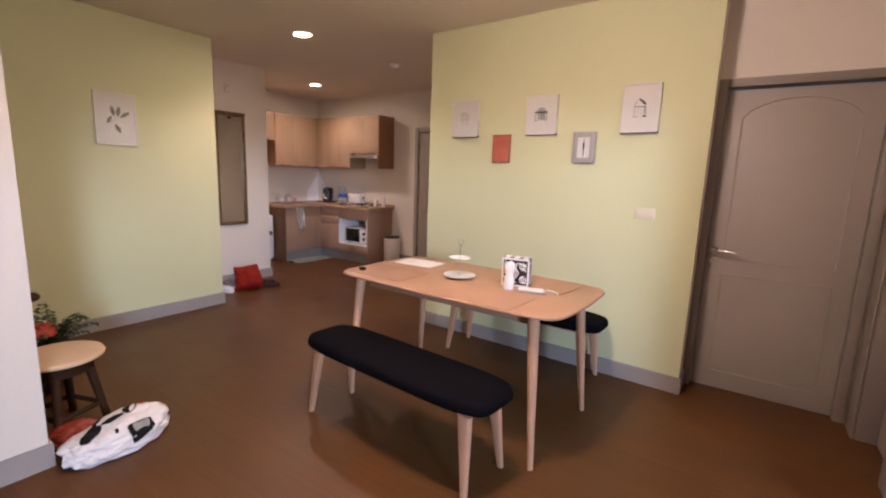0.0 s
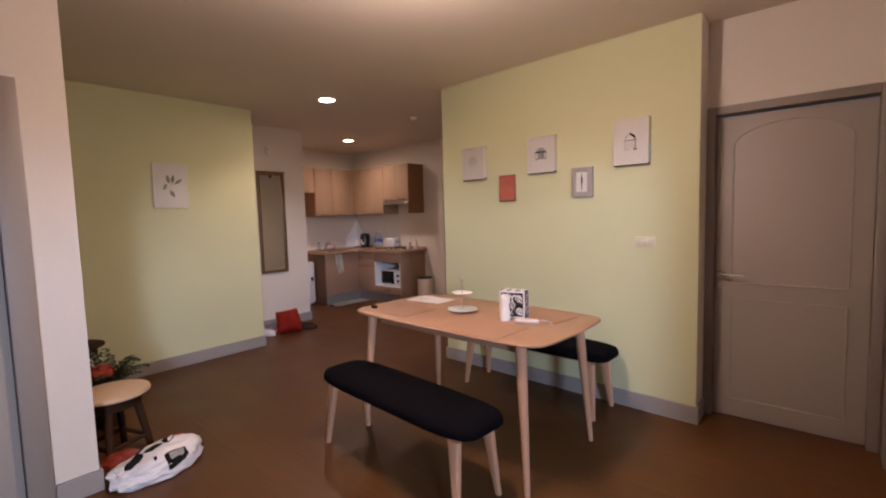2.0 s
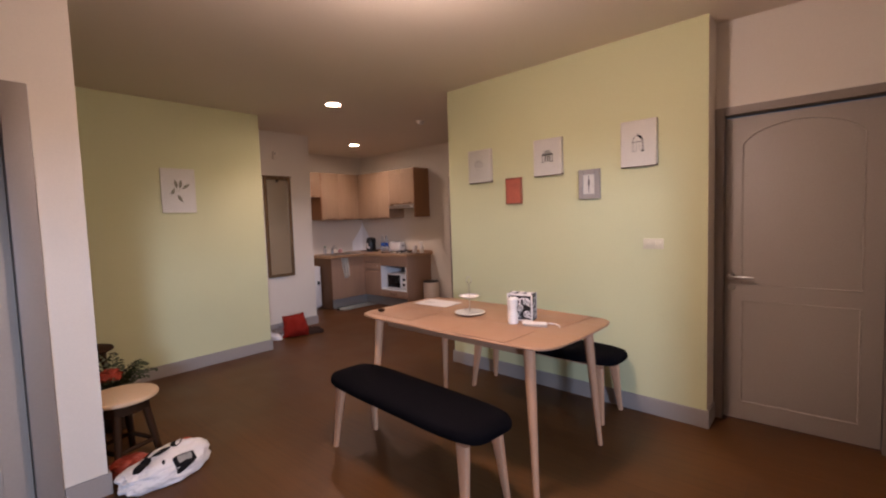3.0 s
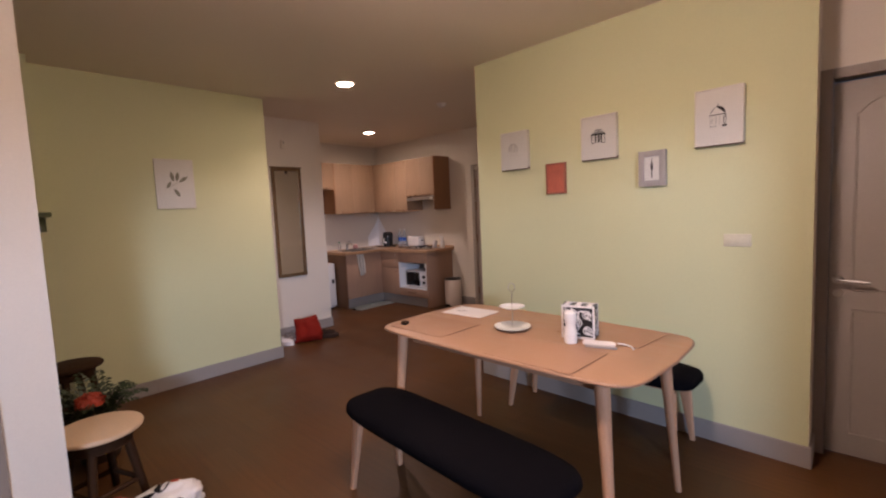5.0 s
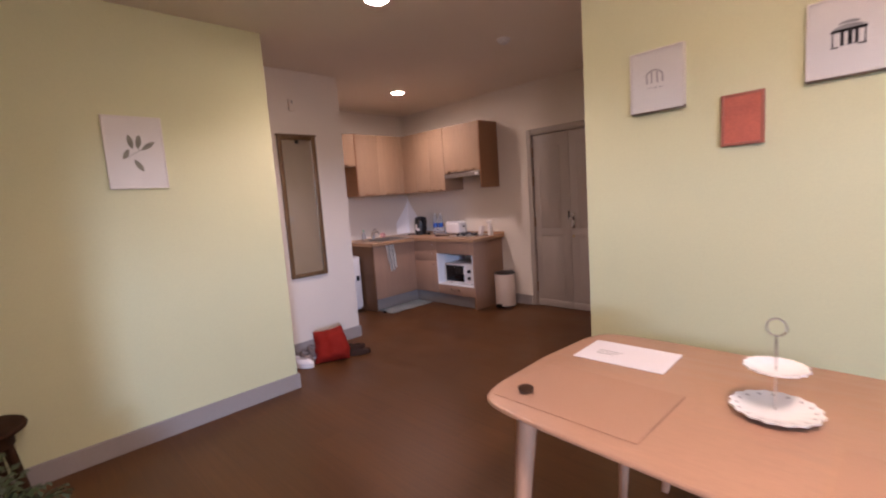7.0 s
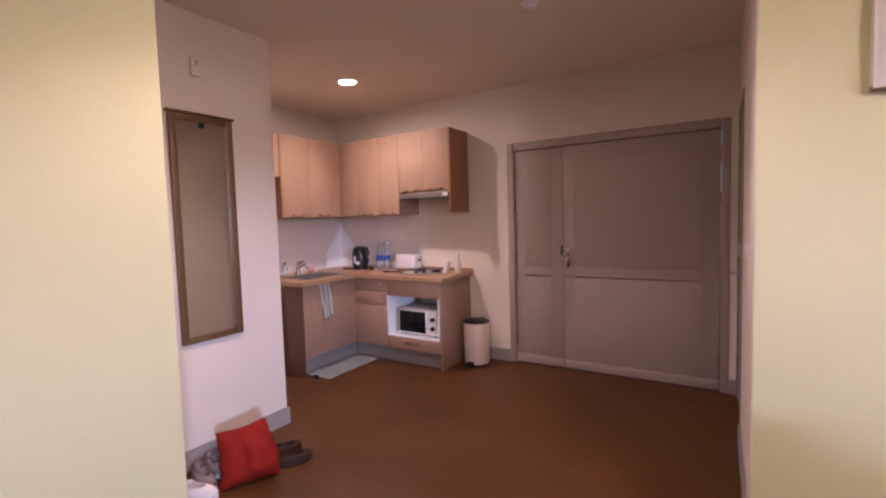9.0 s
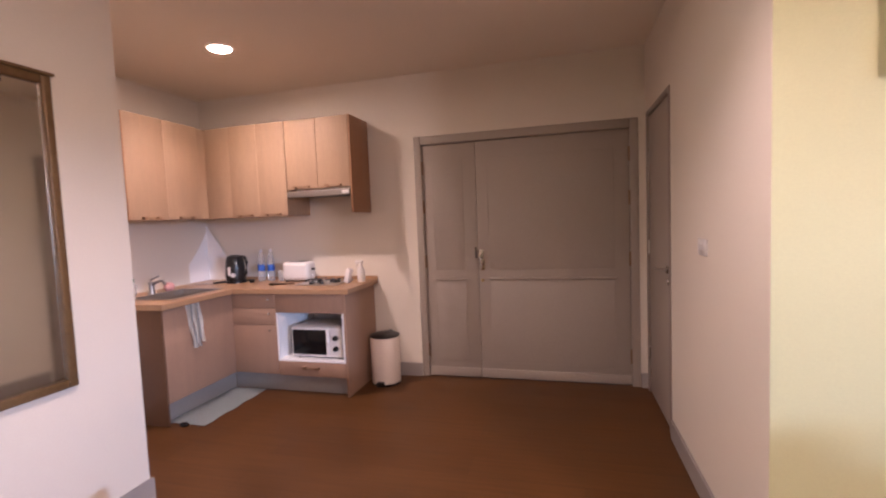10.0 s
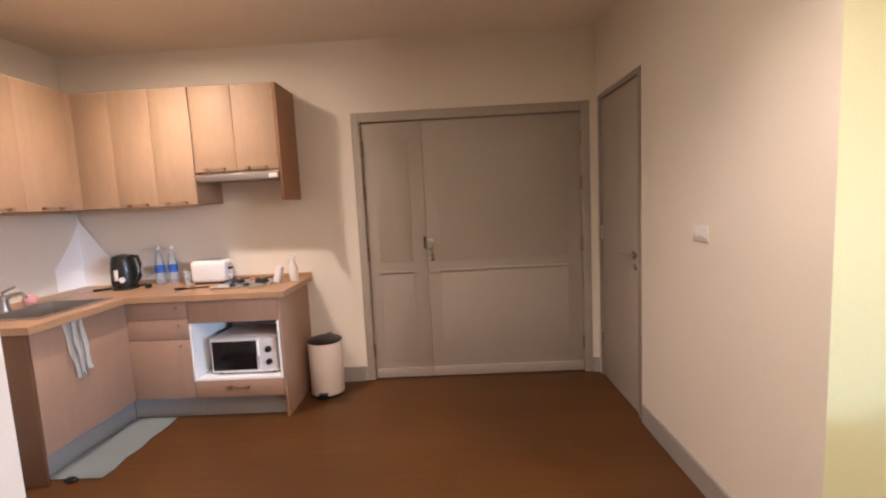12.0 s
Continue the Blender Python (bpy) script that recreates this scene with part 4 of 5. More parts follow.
def bottle(x, y):
    t = thing("water_bottle", pose(x, y, KT), "clear plastic water bottle with a blue label", "bottle", "water bottles on the worktop")
    b = part("body", lathe([(0, 0.002), (0.026, 0.0), (0.032, 0.012), (0.032, 0.09), (0.030, 0.10), (0.032, 0.11), (0.033, 0.16), (0.022, 0.225), (0.013, 0.25), (0.013, 0.27), (0, 0.27)], 24), BOTTLE, t)
    b.visible_shadow = False
    part("label", lathe([(0.0325, 0.095), (0.0335, 0.095), (0.0335, 0.15), (0.0325, 0.15), (0.0325, 0.095)], 24), BLUE_LABEL, t, "blue paper label")
    part("cap", lathe([(0, 0.292), (0.014, 0.292), (0.015, 0.27), (0, 0.27)], 18), WHITE, t)


bottle(-5.80, 5.325)
bottle(-5.705, 5.335)
t = thing("toaster", pose(-5.39, 5.305, KT), "white two-slice toaster with rounded edges", "toaster")
part("body", box(-0.13, 0.13, -0.075, 0.075, 0.012, 0.175, 0.03, 5), WHITE, t)
for y in (-0.028, 0.022):
    part("slot", box(-0.095, 0.095, y - 0.012, y + 0.012, 0.1745, 0.177), BLACK, t)
part("lever", box(0.13, 0.155, -0.018, 0.018, 0.10, 0.118, 0.005), BLACK, t)
part("dial", move(lathe([(0, 0.012), (0.014, 0.01), (0.016, 0)], 16), Matrix.Translation((0.13, 0, 0.05)) @ pose(0, 0, 0, 0, 90, 0)), WHITE, t)
for x in (-0.10, 0.10):
    for y in (-0.05, 0.05):
        part("foot", move(lathe([(0, 0), (0.012, 0), (0.012, 0.013), (0, 0.013)], 12), Matrix.Translation((x, y, 0))), BLACK, t)
t = thing("drinking_glass", pose(-5.575, 5.30, KT), "small clear drinking glass", "glass")
g = part("body", lathe([(0, 0), (0.026, 0), (0.03, 0.10), (0.028, 0.10), (0.024, 0.006), (0, 0.006)], 24), BOTTLE, t)
g.visible_shadow = False
t = thing("kitchen_knife", pose(-6.16, 5.14, KT, 0, 0, 35), "black handled kitchen knife lying flat", "knife")
part("grip", box(-0.02, 0.11, -0.011, 0.011, 0.0, 0.018, 0.006), BLACK, t)
part("blade", box(-0.16, -0.02, -0.012, 0.012, 0.006, 0.009, 0.0008), CHROME, t)
t = thing("serving_spoon", pose(-5.44, 5.05, KT, 0, 0, 12), "dark wooden spoon lying on the worktop", "spoon")
part("grip", limb((-0.02, 0, 0.008), (0.14, 0.01, 0.008), 0.006, 0.005, 10), DARK_WOOD, t)
part("bowl", move(lathe([(0, 0), (0.02, 0.003), (0.03, 0.014), (0.028, 0.015), (0, 0.006)], 18), Matrix.Translation((-0.045, 0, 0)) @ Matrix.Diagonal((1.3, 0.8, 1, 1))), DARK_WOOD, t)
t = thing("spray_bottle", pose(-4.75, 5.24, KT), "white spray bottle on the worktop", "bottle")
part("body", lathe([(0, 0), (0.03, 0), (0.033, 0.01), (0.033, 0.10), (0.014, 0.14), (0.014, 0.155), (0, 0.155)], 22), WHITE, t)
part("trigger_head", box(-0.05, 0.022, -0.012, 0.012, 0.156, 0.185, 0.006), WHITE, t)
part("trigger", tube([(-0.03, 0, 0.157), (-0.04, 0, 0.135), (-0.035, 0, 0.12)], 0.005, 8), WHITE, t)
t = thing("paper_roll", pose(-4.845, 5.16, KT, 0, 14, 0), "leaning white paper packet", "packet")
part("body", box(-0.022, 0.022, -0.03, 0.03, 0.006, 0.125, 0.008), WHITE_MATT, t)

# microwave in its niche
t = thing("microwave", pose(-5.015, 5.05, 0.284), "white microwave oven with a dark glass door", "microwave")
part("body", box(-0.225, 0.225, -0.13, 0.20, 0.012, 0.252, 0.006), WHITE, t)
dr = part("door", box(-0.222, 0.115, -0.142, -0.131, 0.016, 0.248, 0.003), WHITE, t)
part("window", box(-0.212, 0.088, -0.1455, -0.1425, 0.032, 0.234, 0.001), SMOKED, dr, "dark glass")
part("door_handle", tube([(0.10, -0.142, 0.045), (0.112, -0.165, 0.08), (0.118, -0.17, 0.138), (0.112, -0.165, 0.195), (0.10, -0.142, 0.23)], 0.009, 8), WHITE, dr)
panel = part("control_panel", box(0.117, 0.222, -0.142, -0.131, 0.016, 0.248, 0.003), WHITE, t)
for z in (0.085, 0.17):
    part("dial", move(lathe([(0, 0.022), (0.018, 0.02), (0.022, 0.0)], 20), Matrix.Translation((0.172, -0.142, z)) @ pose(0, 0, 0, 90, 0, 0)), BLACK, panel)
for x in (-0.18, 0.18):
    for y in (-0.1, 0.16):
        part("foot", move(lathe([(0, 0), (0.014, 0), (0.014, 0.013), (0, 0.013)], 12), Matrix.Translation((x, y, 0))), BLACK, t)

# wall cabinets
UB, UT, YU, XU = 1.45, 2.235, 5.07, -6.10


def wall_cabinet(name, m, w, depth, z0, z1, doors, label, end=None):
    t = thing(name, m, label, "cabinet", "kitchen wall cabinets")
    part("body", box(0.001, w - 0.001, 0.002, depth, z0, z1), LAMINATE, t)
    for k in range(doors):
        a, b = k * w / doors, (k + 1) * w / doors
        front("door", t, a, b, z0 - 0.004, z1, ((a + b) / 2, z0 + 0.012))
    if end is not None:
        part("end_panel", box(end, end + 0.018, -0.018, depth, UB, z1, 0.002), LAMINATE_SIDE_TONE, t, "brown end panel, toned for the light on it")
    return t


wall_cabinet("wall_cabinet", pose(XU - 0.018, 4.30, 0, 0, 0, 90), 0.68, 0.335, UB, UT, 2, "oak laminate wall cabinet over the sink", -0.018)
wall_cabinet("wall_cabinet", pose(XU - 0.018, 3.50, 0, 0, 0, 90), 0.78, 0.335, 1.83, UT, 2, "short oak laminate wall cabinet over the fridge")
wall_cabinet("wall_cabinet", pose(-5.86, YU + 0.018, 0), 0.552, 0.33, UB, UT, 2, "oak laminate wall cabinet with two doors")
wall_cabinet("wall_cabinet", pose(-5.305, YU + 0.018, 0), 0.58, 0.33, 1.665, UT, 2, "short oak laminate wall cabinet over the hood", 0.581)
t = thing("corner_filler", pose(XU, 4.983, 0), "oak laminate filler panels in the cabinet corner", "cabinet", "kitchen wall cabinets")
part("panel", box(-0.34, -0.03, 0.0, 0.43, UB + 0.002, UT, 0.001), LAMINATE, t)
part("panel", box(-0.029, 0.238, 0.105, 0.43, UB + 0.002, UT, 0.001), LAMINATE, t)
# two added white sheets, cut and coloured to imitate a patch of light
t = thing("corner_light_patch", pose(XK, YE, KT), "white peaked sheets standing for a patch of light in the worktop corner", "splash guard")
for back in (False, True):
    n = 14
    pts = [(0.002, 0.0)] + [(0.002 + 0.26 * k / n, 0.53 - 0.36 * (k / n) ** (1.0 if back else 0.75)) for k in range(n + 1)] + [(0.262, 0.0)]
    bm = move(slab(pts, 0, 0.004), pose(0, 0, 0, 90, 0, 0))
    part("sheet", move(bm, Matrix.Translation((0, -0.018, 0.002)) if back else Matrix.Translation((0.002, 0, 0.002)) @ pose(0, 0, 0, 0, 0, -90)), LIGHT_PATCH_WHITE, t)
t = thing("range_hood", pose(-5.015, 5.09, 1.60), "slim steel range hood under the cabinet", "range hood")
part("body", box(-0.288, 0.288, 0.0, 0.31, 0.012, 0.062, 0.003), CHROME, t)
part("visor", box(-0.288, 0.288, -0.03, 0.02, -0.004, 0.045, 0.006), HOOD_STEEL, t)
part("filter", box(-0.26, 0.26, 0.03, 0.29, 0.004, 0.012), BLACK, t)
part("switch_block", box(0.22, 0.28, -0.034, -0.030, 0.006, 0.036, 0.001), WHITE, t)

# fridge, mat, bin
t = thing("mini_fridge", pose(-6.15, 3.86, 0), "white small fridge beside the sink cabinet", "fridge")
part("body", box(-0.20, 0.12, -0.24, 0.27, 0.02, 0.70, 0.006), WHITE, t)
dr = part("door", box(0.124, 0.165, -0.24, 0.27, 0.05, 0.695, 0.008, 3), WHITE, t)
part("handle", box(0.165, 0.185, 0.20, 0.235, 0.40, 0.46, 0.005), BLACK, dr)
for x in (-0.16, 0.08):
    for y in (-0.2, 0.23):
        part("foot", move(lathe([(0, 0), (0.018, 0), (0.018, 0.021), (0, 0.021)], 12), Matrix.Translation((x, y, 0))), BLACK, t)

t = thing("kitchen_mat", pose(-5.68, 4.53, 0, 0, 0, 0), "pale grey blue cotton mat on the floor", "mat")
bm = bmesh.new()
nx, ny = 10, 18
grid = [[bm.verts.new((-0.185 + 0.365 * i / nx + 0.006 * math.sin(j), -0.31 + 0.68 * j / ny, 0.006 + 0.004 * noise.noise(Vector((i * 0.7, j * 0.6, 0))))) for j in range(ny + 1)] for i in range(nx + 1)]
for i in range(nx):
    for j in range(ny):
        bm.faces.new((grid[i][j], grid[i + 1][j], grid[i + 1][j + 1], grid[i][j + 1]))
bmesh.ops.solidify(bm, geom=bm.faces[:], thickness=0.006)
part("cloth", bm, MAT_CLOTH, t)
t = thing("mat_clip", pose(-5.655, 4.203, 0), "small black clip on the mat's edge", "clip")
part("body", move(lathe([(0, 0.026), (0.018, 0.022), (0.026, 0.010), (0.022, 0.0), (0, 0)], 16), Matrix.Diagonal((1.5, 0.8, 1, 1))), BLACK, t)
t = thing("paper_scrap", pose(-5.893, 4.235, 0), "crumpled white paper scrap by the mat", "scrap")
bm = bmesh.new()
bmesh.ops.create_icosphere(bm, subdivisions=2, radius=0.022)
for v in bm.verts:
    v.co *= 1 + 0.5 * noise.noise(v.co * 80)
    v.co.z = max(v.co.z + 0.014, 0)
part("body", bm, WHITE_MATT, t)

t = thing("pedal_bin", pose(-4.555, 5.225, 0), "cream enamel pedal bin with a black lid", "bin")
part("body", lathe([(0, 0.012), (0.118, 0.012), (0.122, 0.02), (0.124, 0.40), (0.12, 0.405), (0, 0.405)], 40), BEIGE_METAL, t)
part("lid", lathe([(0, 0.43), (0.06, 0.428), (0.11, 0.42), (0.126, 0.41), (0.126, 0.402), (0, 0.402)], 40), BLACK, t, "black domed lid")
part("base_ring", lathe([(0, 0), (0.124, 0), (0.124, 0.016), (0, 0.016)], 40), BLACK, t)
part("pedal", box(-0.032, 0.032, -0.16, -0.115, 0.008, 0.045, 0.006), BLACK, t)
part("hinge", box(-0.02, 0.02, 0.12, 0.145, 0.36, 0.42, 0.005), BLACK, t)
part("strap", tube([(-0.122, -0.02, 0.40), (-0.132, -0.02, 0.35), (-0.130, -0.02, 0.26)], 0.005, 8), BRASS, t)

# ---- things on the table ----
TT = 0.777
for x, y, a in ((-1.878, 2.072, -2), (-1.015, 2.458, -7), (-1.120, 1.985, -3)):
    t = thing("placemat", pose(x, y, TT, 0, 0, a), "tan rectangular placemat with one edge curling up", "placemat", "placemats on the table")
    bm = bmesh.new()
    n = 24
    lift = [0.001 + 0.0014 * max(0, (k / n - 0.82) / 0.18) ** 2 for k in range(n + 1)]
    rows = [[bm.verts.new((-0.213 + 0.426 * k / n, v, lift[k] + h)) for k in range(n + 1)] for v, h in ((-0.155, 0), (0.155, 0), (0.155, 0.002), (-0.155, 0.002))]
    for a, b in zip(rows, rows[1:] + rows[:1]):
        for k in range(n):
            bm.faces.new((a[k], a[k + 1], b[k + 1], b[k]))
    for k in (0, n):
        bm.faces.new([r[k] for r in rows])
    bmesh.ops.recalc_face_normals(bm, faces=bm.faces[:])
    part("mat", bm, PLACEMAT, t)
t = thing("paper_sheet", pose(-1.912, 2.44, TT, 0, 0, 1), "white printed sheet of paper lying on the table", "paper")
part("sheet", box(-0.152, 0.152, -0.10, 0.10, 0.0005, 0.0025), WHITE_MATT, t)
for k in range(3):
    part("printed_line", box(-0.10, -0.04 + 0.012 * k, -0.03 + 0.016 * k, -0.026 + 0.016 * k, 0.0026, 0.003), PRINT_GREY, t)
t = thing("pebble", pose(-2.029, 1.990, TT + 0.0036), "small dark pebble-like trinket on the table", "trinket")
bm = bmesh.new()
bmesh.ops.create_icosphere(bm, subdivisions=3, radius=0.022)
for v in bm.verts:
    v.co = Vector((v.co.x * 1.1, v.co.y, v.co.z * 0.5)) * (1 + 0.12 * noise.noise(v.co * 50))
    v.co.z = max(v.co.z + 0.010, 0)
part("body", bm, DARK_WOOD, t)


def scalloped(r, z, lip, n=96, lobes=16):
    bm = bmesh.new()
    rings = []
    for f, h in ((0.0, 0.004), (0.45, 0.004), (0.62, 0.007), (1.0, lip), (0.99, lip - 0.004), (0.6, 0.001), (0.0, 0.0)):
        if f == 0.0:
            rings.append([bm.verts.new((0, 0, z + h))])
        else:
            rings.append([bm.verts.new(((f * r * (1 + (0.035 * math.cos(lobes * 2 * math.pi * k / n) if f > 0.9 else 0))) * math.cos(2 * math.pi * k / n), (f * r * (1 + (0.035 * math.cos(lobes * 2 * math.pi * k / n) if f > 0.9 else 0))) * math.sin(2 * math.pi * k / n), z + h)) for k in range(n)])
    for a, b in zip(rings, rings[1:]):
        for k in range(n):
            q = list(dict.fromkeys([a[k % len(a)], a[(k + 1) % len(a)], b[(k + 1) % len(b)], b[k % len(b)]]))
            if len(q) > 2:
                bm.faces.new(q)
    bmesh.ops.recalc_face_normals(bm, faces=bm.faces[:])
    return bm


t = thing("cake_stand", pose(-1.462, 2.247, TT), "two-tier white china cake stand with a metal ring handle", "cake stand")
part("foot", lathe([(0, 0), (0.03, 0), (0.026, 0.006), (0, 0.006)], 24), CHROME, t)
part("lower_plate", scalloped(0.096, 0.006, 0.016), CERAMIC, t, "white china plate with a scalloped rim")
part("rod", limb((0, 0, 0.014), (0, 0, 0.206), 0.0024, 0.0024, 10), CHROME, t)
for k in range(16):
    a = 2 * math.pi * (k + 0.5) / 16
    part("rim_motif", move(lathe([(0, 0.0012), (0.007, 0.001), (0.008, 0)], 10), Matrix.Translation((0.080 * math.cos(a), 0.080 * math.sin(a), 0.0192)) @ pose(0, 0, 0, 0, 0, math.degrees(a)) @ pose(0, 0, 0, 0, -14, 0) @ Matrix.Scale(0.55, 4)), GREY_FRAME, t)
part("upper_plate", scalloped(0.067, 0.112, 0.016), CERAMIC, t, "smaller white china plate")
part("ring_handle", tube([(0.020 * math.cos(a), 0, 0.226 + 0.022 * math.sin(a)) for a in np.linspace(0, 2 * math.pi, 24, endpoint=False)], 0.002, 8, True), CHROME, t)

# black and white fretwork napkin box
t = thing("napkin_box", pose(-1.116, 2.320, TT, 0, 0, 13), "black napkin box with white cut-out floral panels", "napkin holder")
W, D, HH = 0.158, 0.09, 0.162
part("box_body", box(-W / 2 + 0.004, W / 2 - 0.004, -D / 2 + 0.004, D / 2 - 0.004, 0.0, HH - 0.004, 0.003), BLACK, t)
for y in (-D / 2, D / 2 - 0.003):
    p = bmesh.new()
    for b in ((-W / 2, W / 2, 0.0, 0.010), (-W / 2, W / 2, HH - 0.010, HH), (-W / 2, -W / 2 + 0.010, 0.010, HH - 0.010), (W / 2 - 0.010, W / 2, 0.010, HH - 0.010)):
        add_box(p, b[0], b[1], y, y + 0.003, b[2], b[3])
    panel = part("cut_out_panel", p, WHITE, t)
    rnd = random.Random(4)
    for k in range(46):
        x, z, a = rnd.uniform(-W / 2 + 0.016, W / 2 - 0.016), rnd.uniform(0.014, HH - 0.014), rnd.uniform(0, 180)
        part("cut_leaf", move(leaf_shape(x, z, rnd.uniform(0.018, 0.034), rnd.uniform(0.0028, 0.0055), a), Matrix.Translation((0, y + (-0.0005 if y < 0 else 0.0035), 0))), WHITE, panel)
    for x, z in ((-0.045, 0.115), (0.042, 0.118), (0.0, 0.078), (-0.042, 0.04), (0.045, 0.042)):
        for r in (0.009, 0.019):
            part("cut_rose", move(tube([(x + r * math.cos(a), 0, z + r * math.sin(a)) for a in np.linspace(0, 6.28, 18, endpoint=False)], 0.0026, 6, True), Matrix.Translation((0, y + 0.001, 0))), WHITE, panel)
for k in range(5):
    x0 = -W / 2 + 0.012 + k * 0.027
    if k % 2 == 0:
        part("napkin", box(x0, x0 + 0.022, -D / 2 + 0.008, D / 2 - 0.008, HH - 0.005, HH + 0.002, 0.001), WHITE_MATT, t)
for x, sign in ((-W / 2 + 0.0035, -1), (W / 2 - 0.0035, 1)):
    side = part("side_panel", box(x - 0.001, x + 0.001, -D / 2 + 0.004, D / 2 - 0.004, 0.0, HH, 0.0005), BLACK, t)
    rnd = random.Random(9)
    for k in range(20):
        y, z, a = rnd.uniform(-D / 2 + 0.012, D / 2 - 0.012), rnd.uniform(0.014, HH - 0.014), rnd.uniform(0, 180)
        part("cut_leaf", move(leaf_shape(y, z, rnd.uniform(0.018, 0.032), rnd.uniform(0.003, 0.0055), a), Matrix.Translation((x + sign * 0.0016, 0, 0)) @ pose(0, 0, 0, 0, 0, 90)), WHITE, side)

t = thing("shaker", pose(-1.108, 2.205, TT), "white porcelain shaker with a domed head", "shaker")
part("body", lathe([(0, 0), (0.029, 0), (0.031, 0.01), (0.029, 0.06), (0.022, 0.082), (0.026, 0.10), (0.031, 0.12), (0.027, 0.142), (0.012, 0.154), (0, 0.156)], 28), CERAMIC, t)
t = thing("tissue_pack", pose(-0.985, 2.238, TT, 0, 0, 14), "small white folded pouch with a strap", "pouch")
bm = slab(squircle(0.072, 0.027, 5, 40), 0.0, 0.014, 0.006, 3)
for v in bm.verts:
    v.co.z += 0.003 * noise.noise(v.co * 40) * (v.co.z > 0.01)
part("pouch", bm, WHITE_MATT, t)
part("grey_edge", move(slab(squircle(0.07, 0.008, 4, 28), 0.0, 0.011, 0.003), Matrix.Translation((0.015, -0.044, 0))), GREY_FRAME, t)
part("strap", tube([(0.08, 0.01, 0.012), (0.11, 0.02, 0.008), (0.14, 0.0, 0.006), (0.15, -0.03, 0.004)], 0.004, 8), WHITE_MATT, t)

# ---- alcove corner ----


def stool(x, y, h, r, seat, label):
    t = thing("stool", pose(x, y, 0, 0, 0, 20), label, "stool", "round stools")
    part("seat", lathe([(0, h - 0.03), (r - 0.02, h - 0.03), (r - 0.004, h - 0.024), (r, h - 0.014), (r - 0.005, h - 0.003), (r - 0.015, h), (0, h)], 44), seat, t)
    part("apron", lathe([(r * 0.58, h - 0.031), (r * 0.72, h - 0.031), (r * 0.72, h - 0.095), (r * 0.58, h - 0.095), (r * 0.58, h - 0.031)], 36), DARK_WOOD, t, "dark ring under the seat")
    for k in range(4):
        a = radians(45 + 90 * k)
        c, s = math.cos(a), math.sin(a)
        part("leg", limb((c * r * 0.55, s * r * 0.55, h - 0.029), (c * r * 0.92, s * r * 0.92, 0), 0.024, 0.018, 14), DARK_WOOD, t)
    for k in range(4):
        a, b = radians(45 + 90 * k), radians(135 + 90 * k)
        f = r * 0.80
        part("stretcher", limb((math.cos(a) * f, math.sin(a) * f, 0.10), (math.cos(b) * f, math.sin(b) * f, 0.10), 0.013, 0.013, 10), DARK_WOOD, t)
    return t


stool(-2.93, 0.68, 0.41, 0.195, TAN_WOOD, "round stool with a tan plywood seat and dark legs")
stool(-4.235, 0.745, 0.445, 0.19, DARK_WOOD, "dark stained round wooden stool by the wall")
t = thing("shelf", pose(XG + 0.002, 0.0, 1.50), "dark green shelf board under the boxed-out wall", "shelf")
part("board", box(0.0, 0.235, -0.776, 0.735, 0.002, 0.033, 0.003), SHELF_GREEN, t)
part("bracket", box(0.02, 0.04, 0.55, 0.72, -0.10, 0.001, 0.003), SHELF_GREEN, t)

# potted fern with red flowers
t = thing("potted_plant", pose(-3.52, 0.76, 0), "leafy dark fern with red blooms in a brown pot", "plant")
pot = part("pot", lathe([(0, 0), (0.09, 0), (0.10, 0.01), (0.13, 0.20), (0.14, 0.205), (0.14, 0.225), (0.125, 0.225), (0.12, 0.19), (0, 0.185)], 36), POT_GLAZE, t)
part("soil", lathe([(0, 0.20), (0.118, 0.196), (0, 0.190)], 24), SOIL, t)
rnd = random.Random(11)
crown = bmesh.new()
for k in range(46):
    a, reach, rise = rnd.uniform(0, 2 * math.pi), rnd.uniform(0.18, 0.36), rnd.uniform(0.10, 0.30)
    spine = [Vector((math.cos(a) * reach * u, math.sin(a) * reach * u, 0.20 + rise * math.sin(min(u * 1.9, 2.6)) )) for u in np.linspace(0.06, 1, 11)]
    for i in range(10):
        side = (spine[i + 1] - spine[i]).cross(Vector((0, 0, 1))).normalized()
        w = 0.055 * (1 - (i / 10) ** 1.5) + 0.008
        for s in (-1, 1):
            tip = spine[i] + side * s * w + (spine[i + 1] - spine[i]) * 0.9 + Vector((0, 0, -0.012 + rnd.uniform(-0.008, 0.008)))
            mid = (spine[i] + tip) / 2 + Vector((0, 0, 0.006))
            vs = [crown.verts.new(p) for p in (spine[i], mid + (spine[i + 1] - spine[i]) * 0.5, tip, mid - (spine[i + 1] - spine[i]) * 0.4)]
            crown.faces.new(vs)
    add_limb(crown, spine[0], spine[5], 0.003, 0.002, 5)
    add_limb(crown, spine[5], spine[10], 0.002, 0.001, 5)
part("crown", crown, FERN, t)
bloom = bmesh.new()
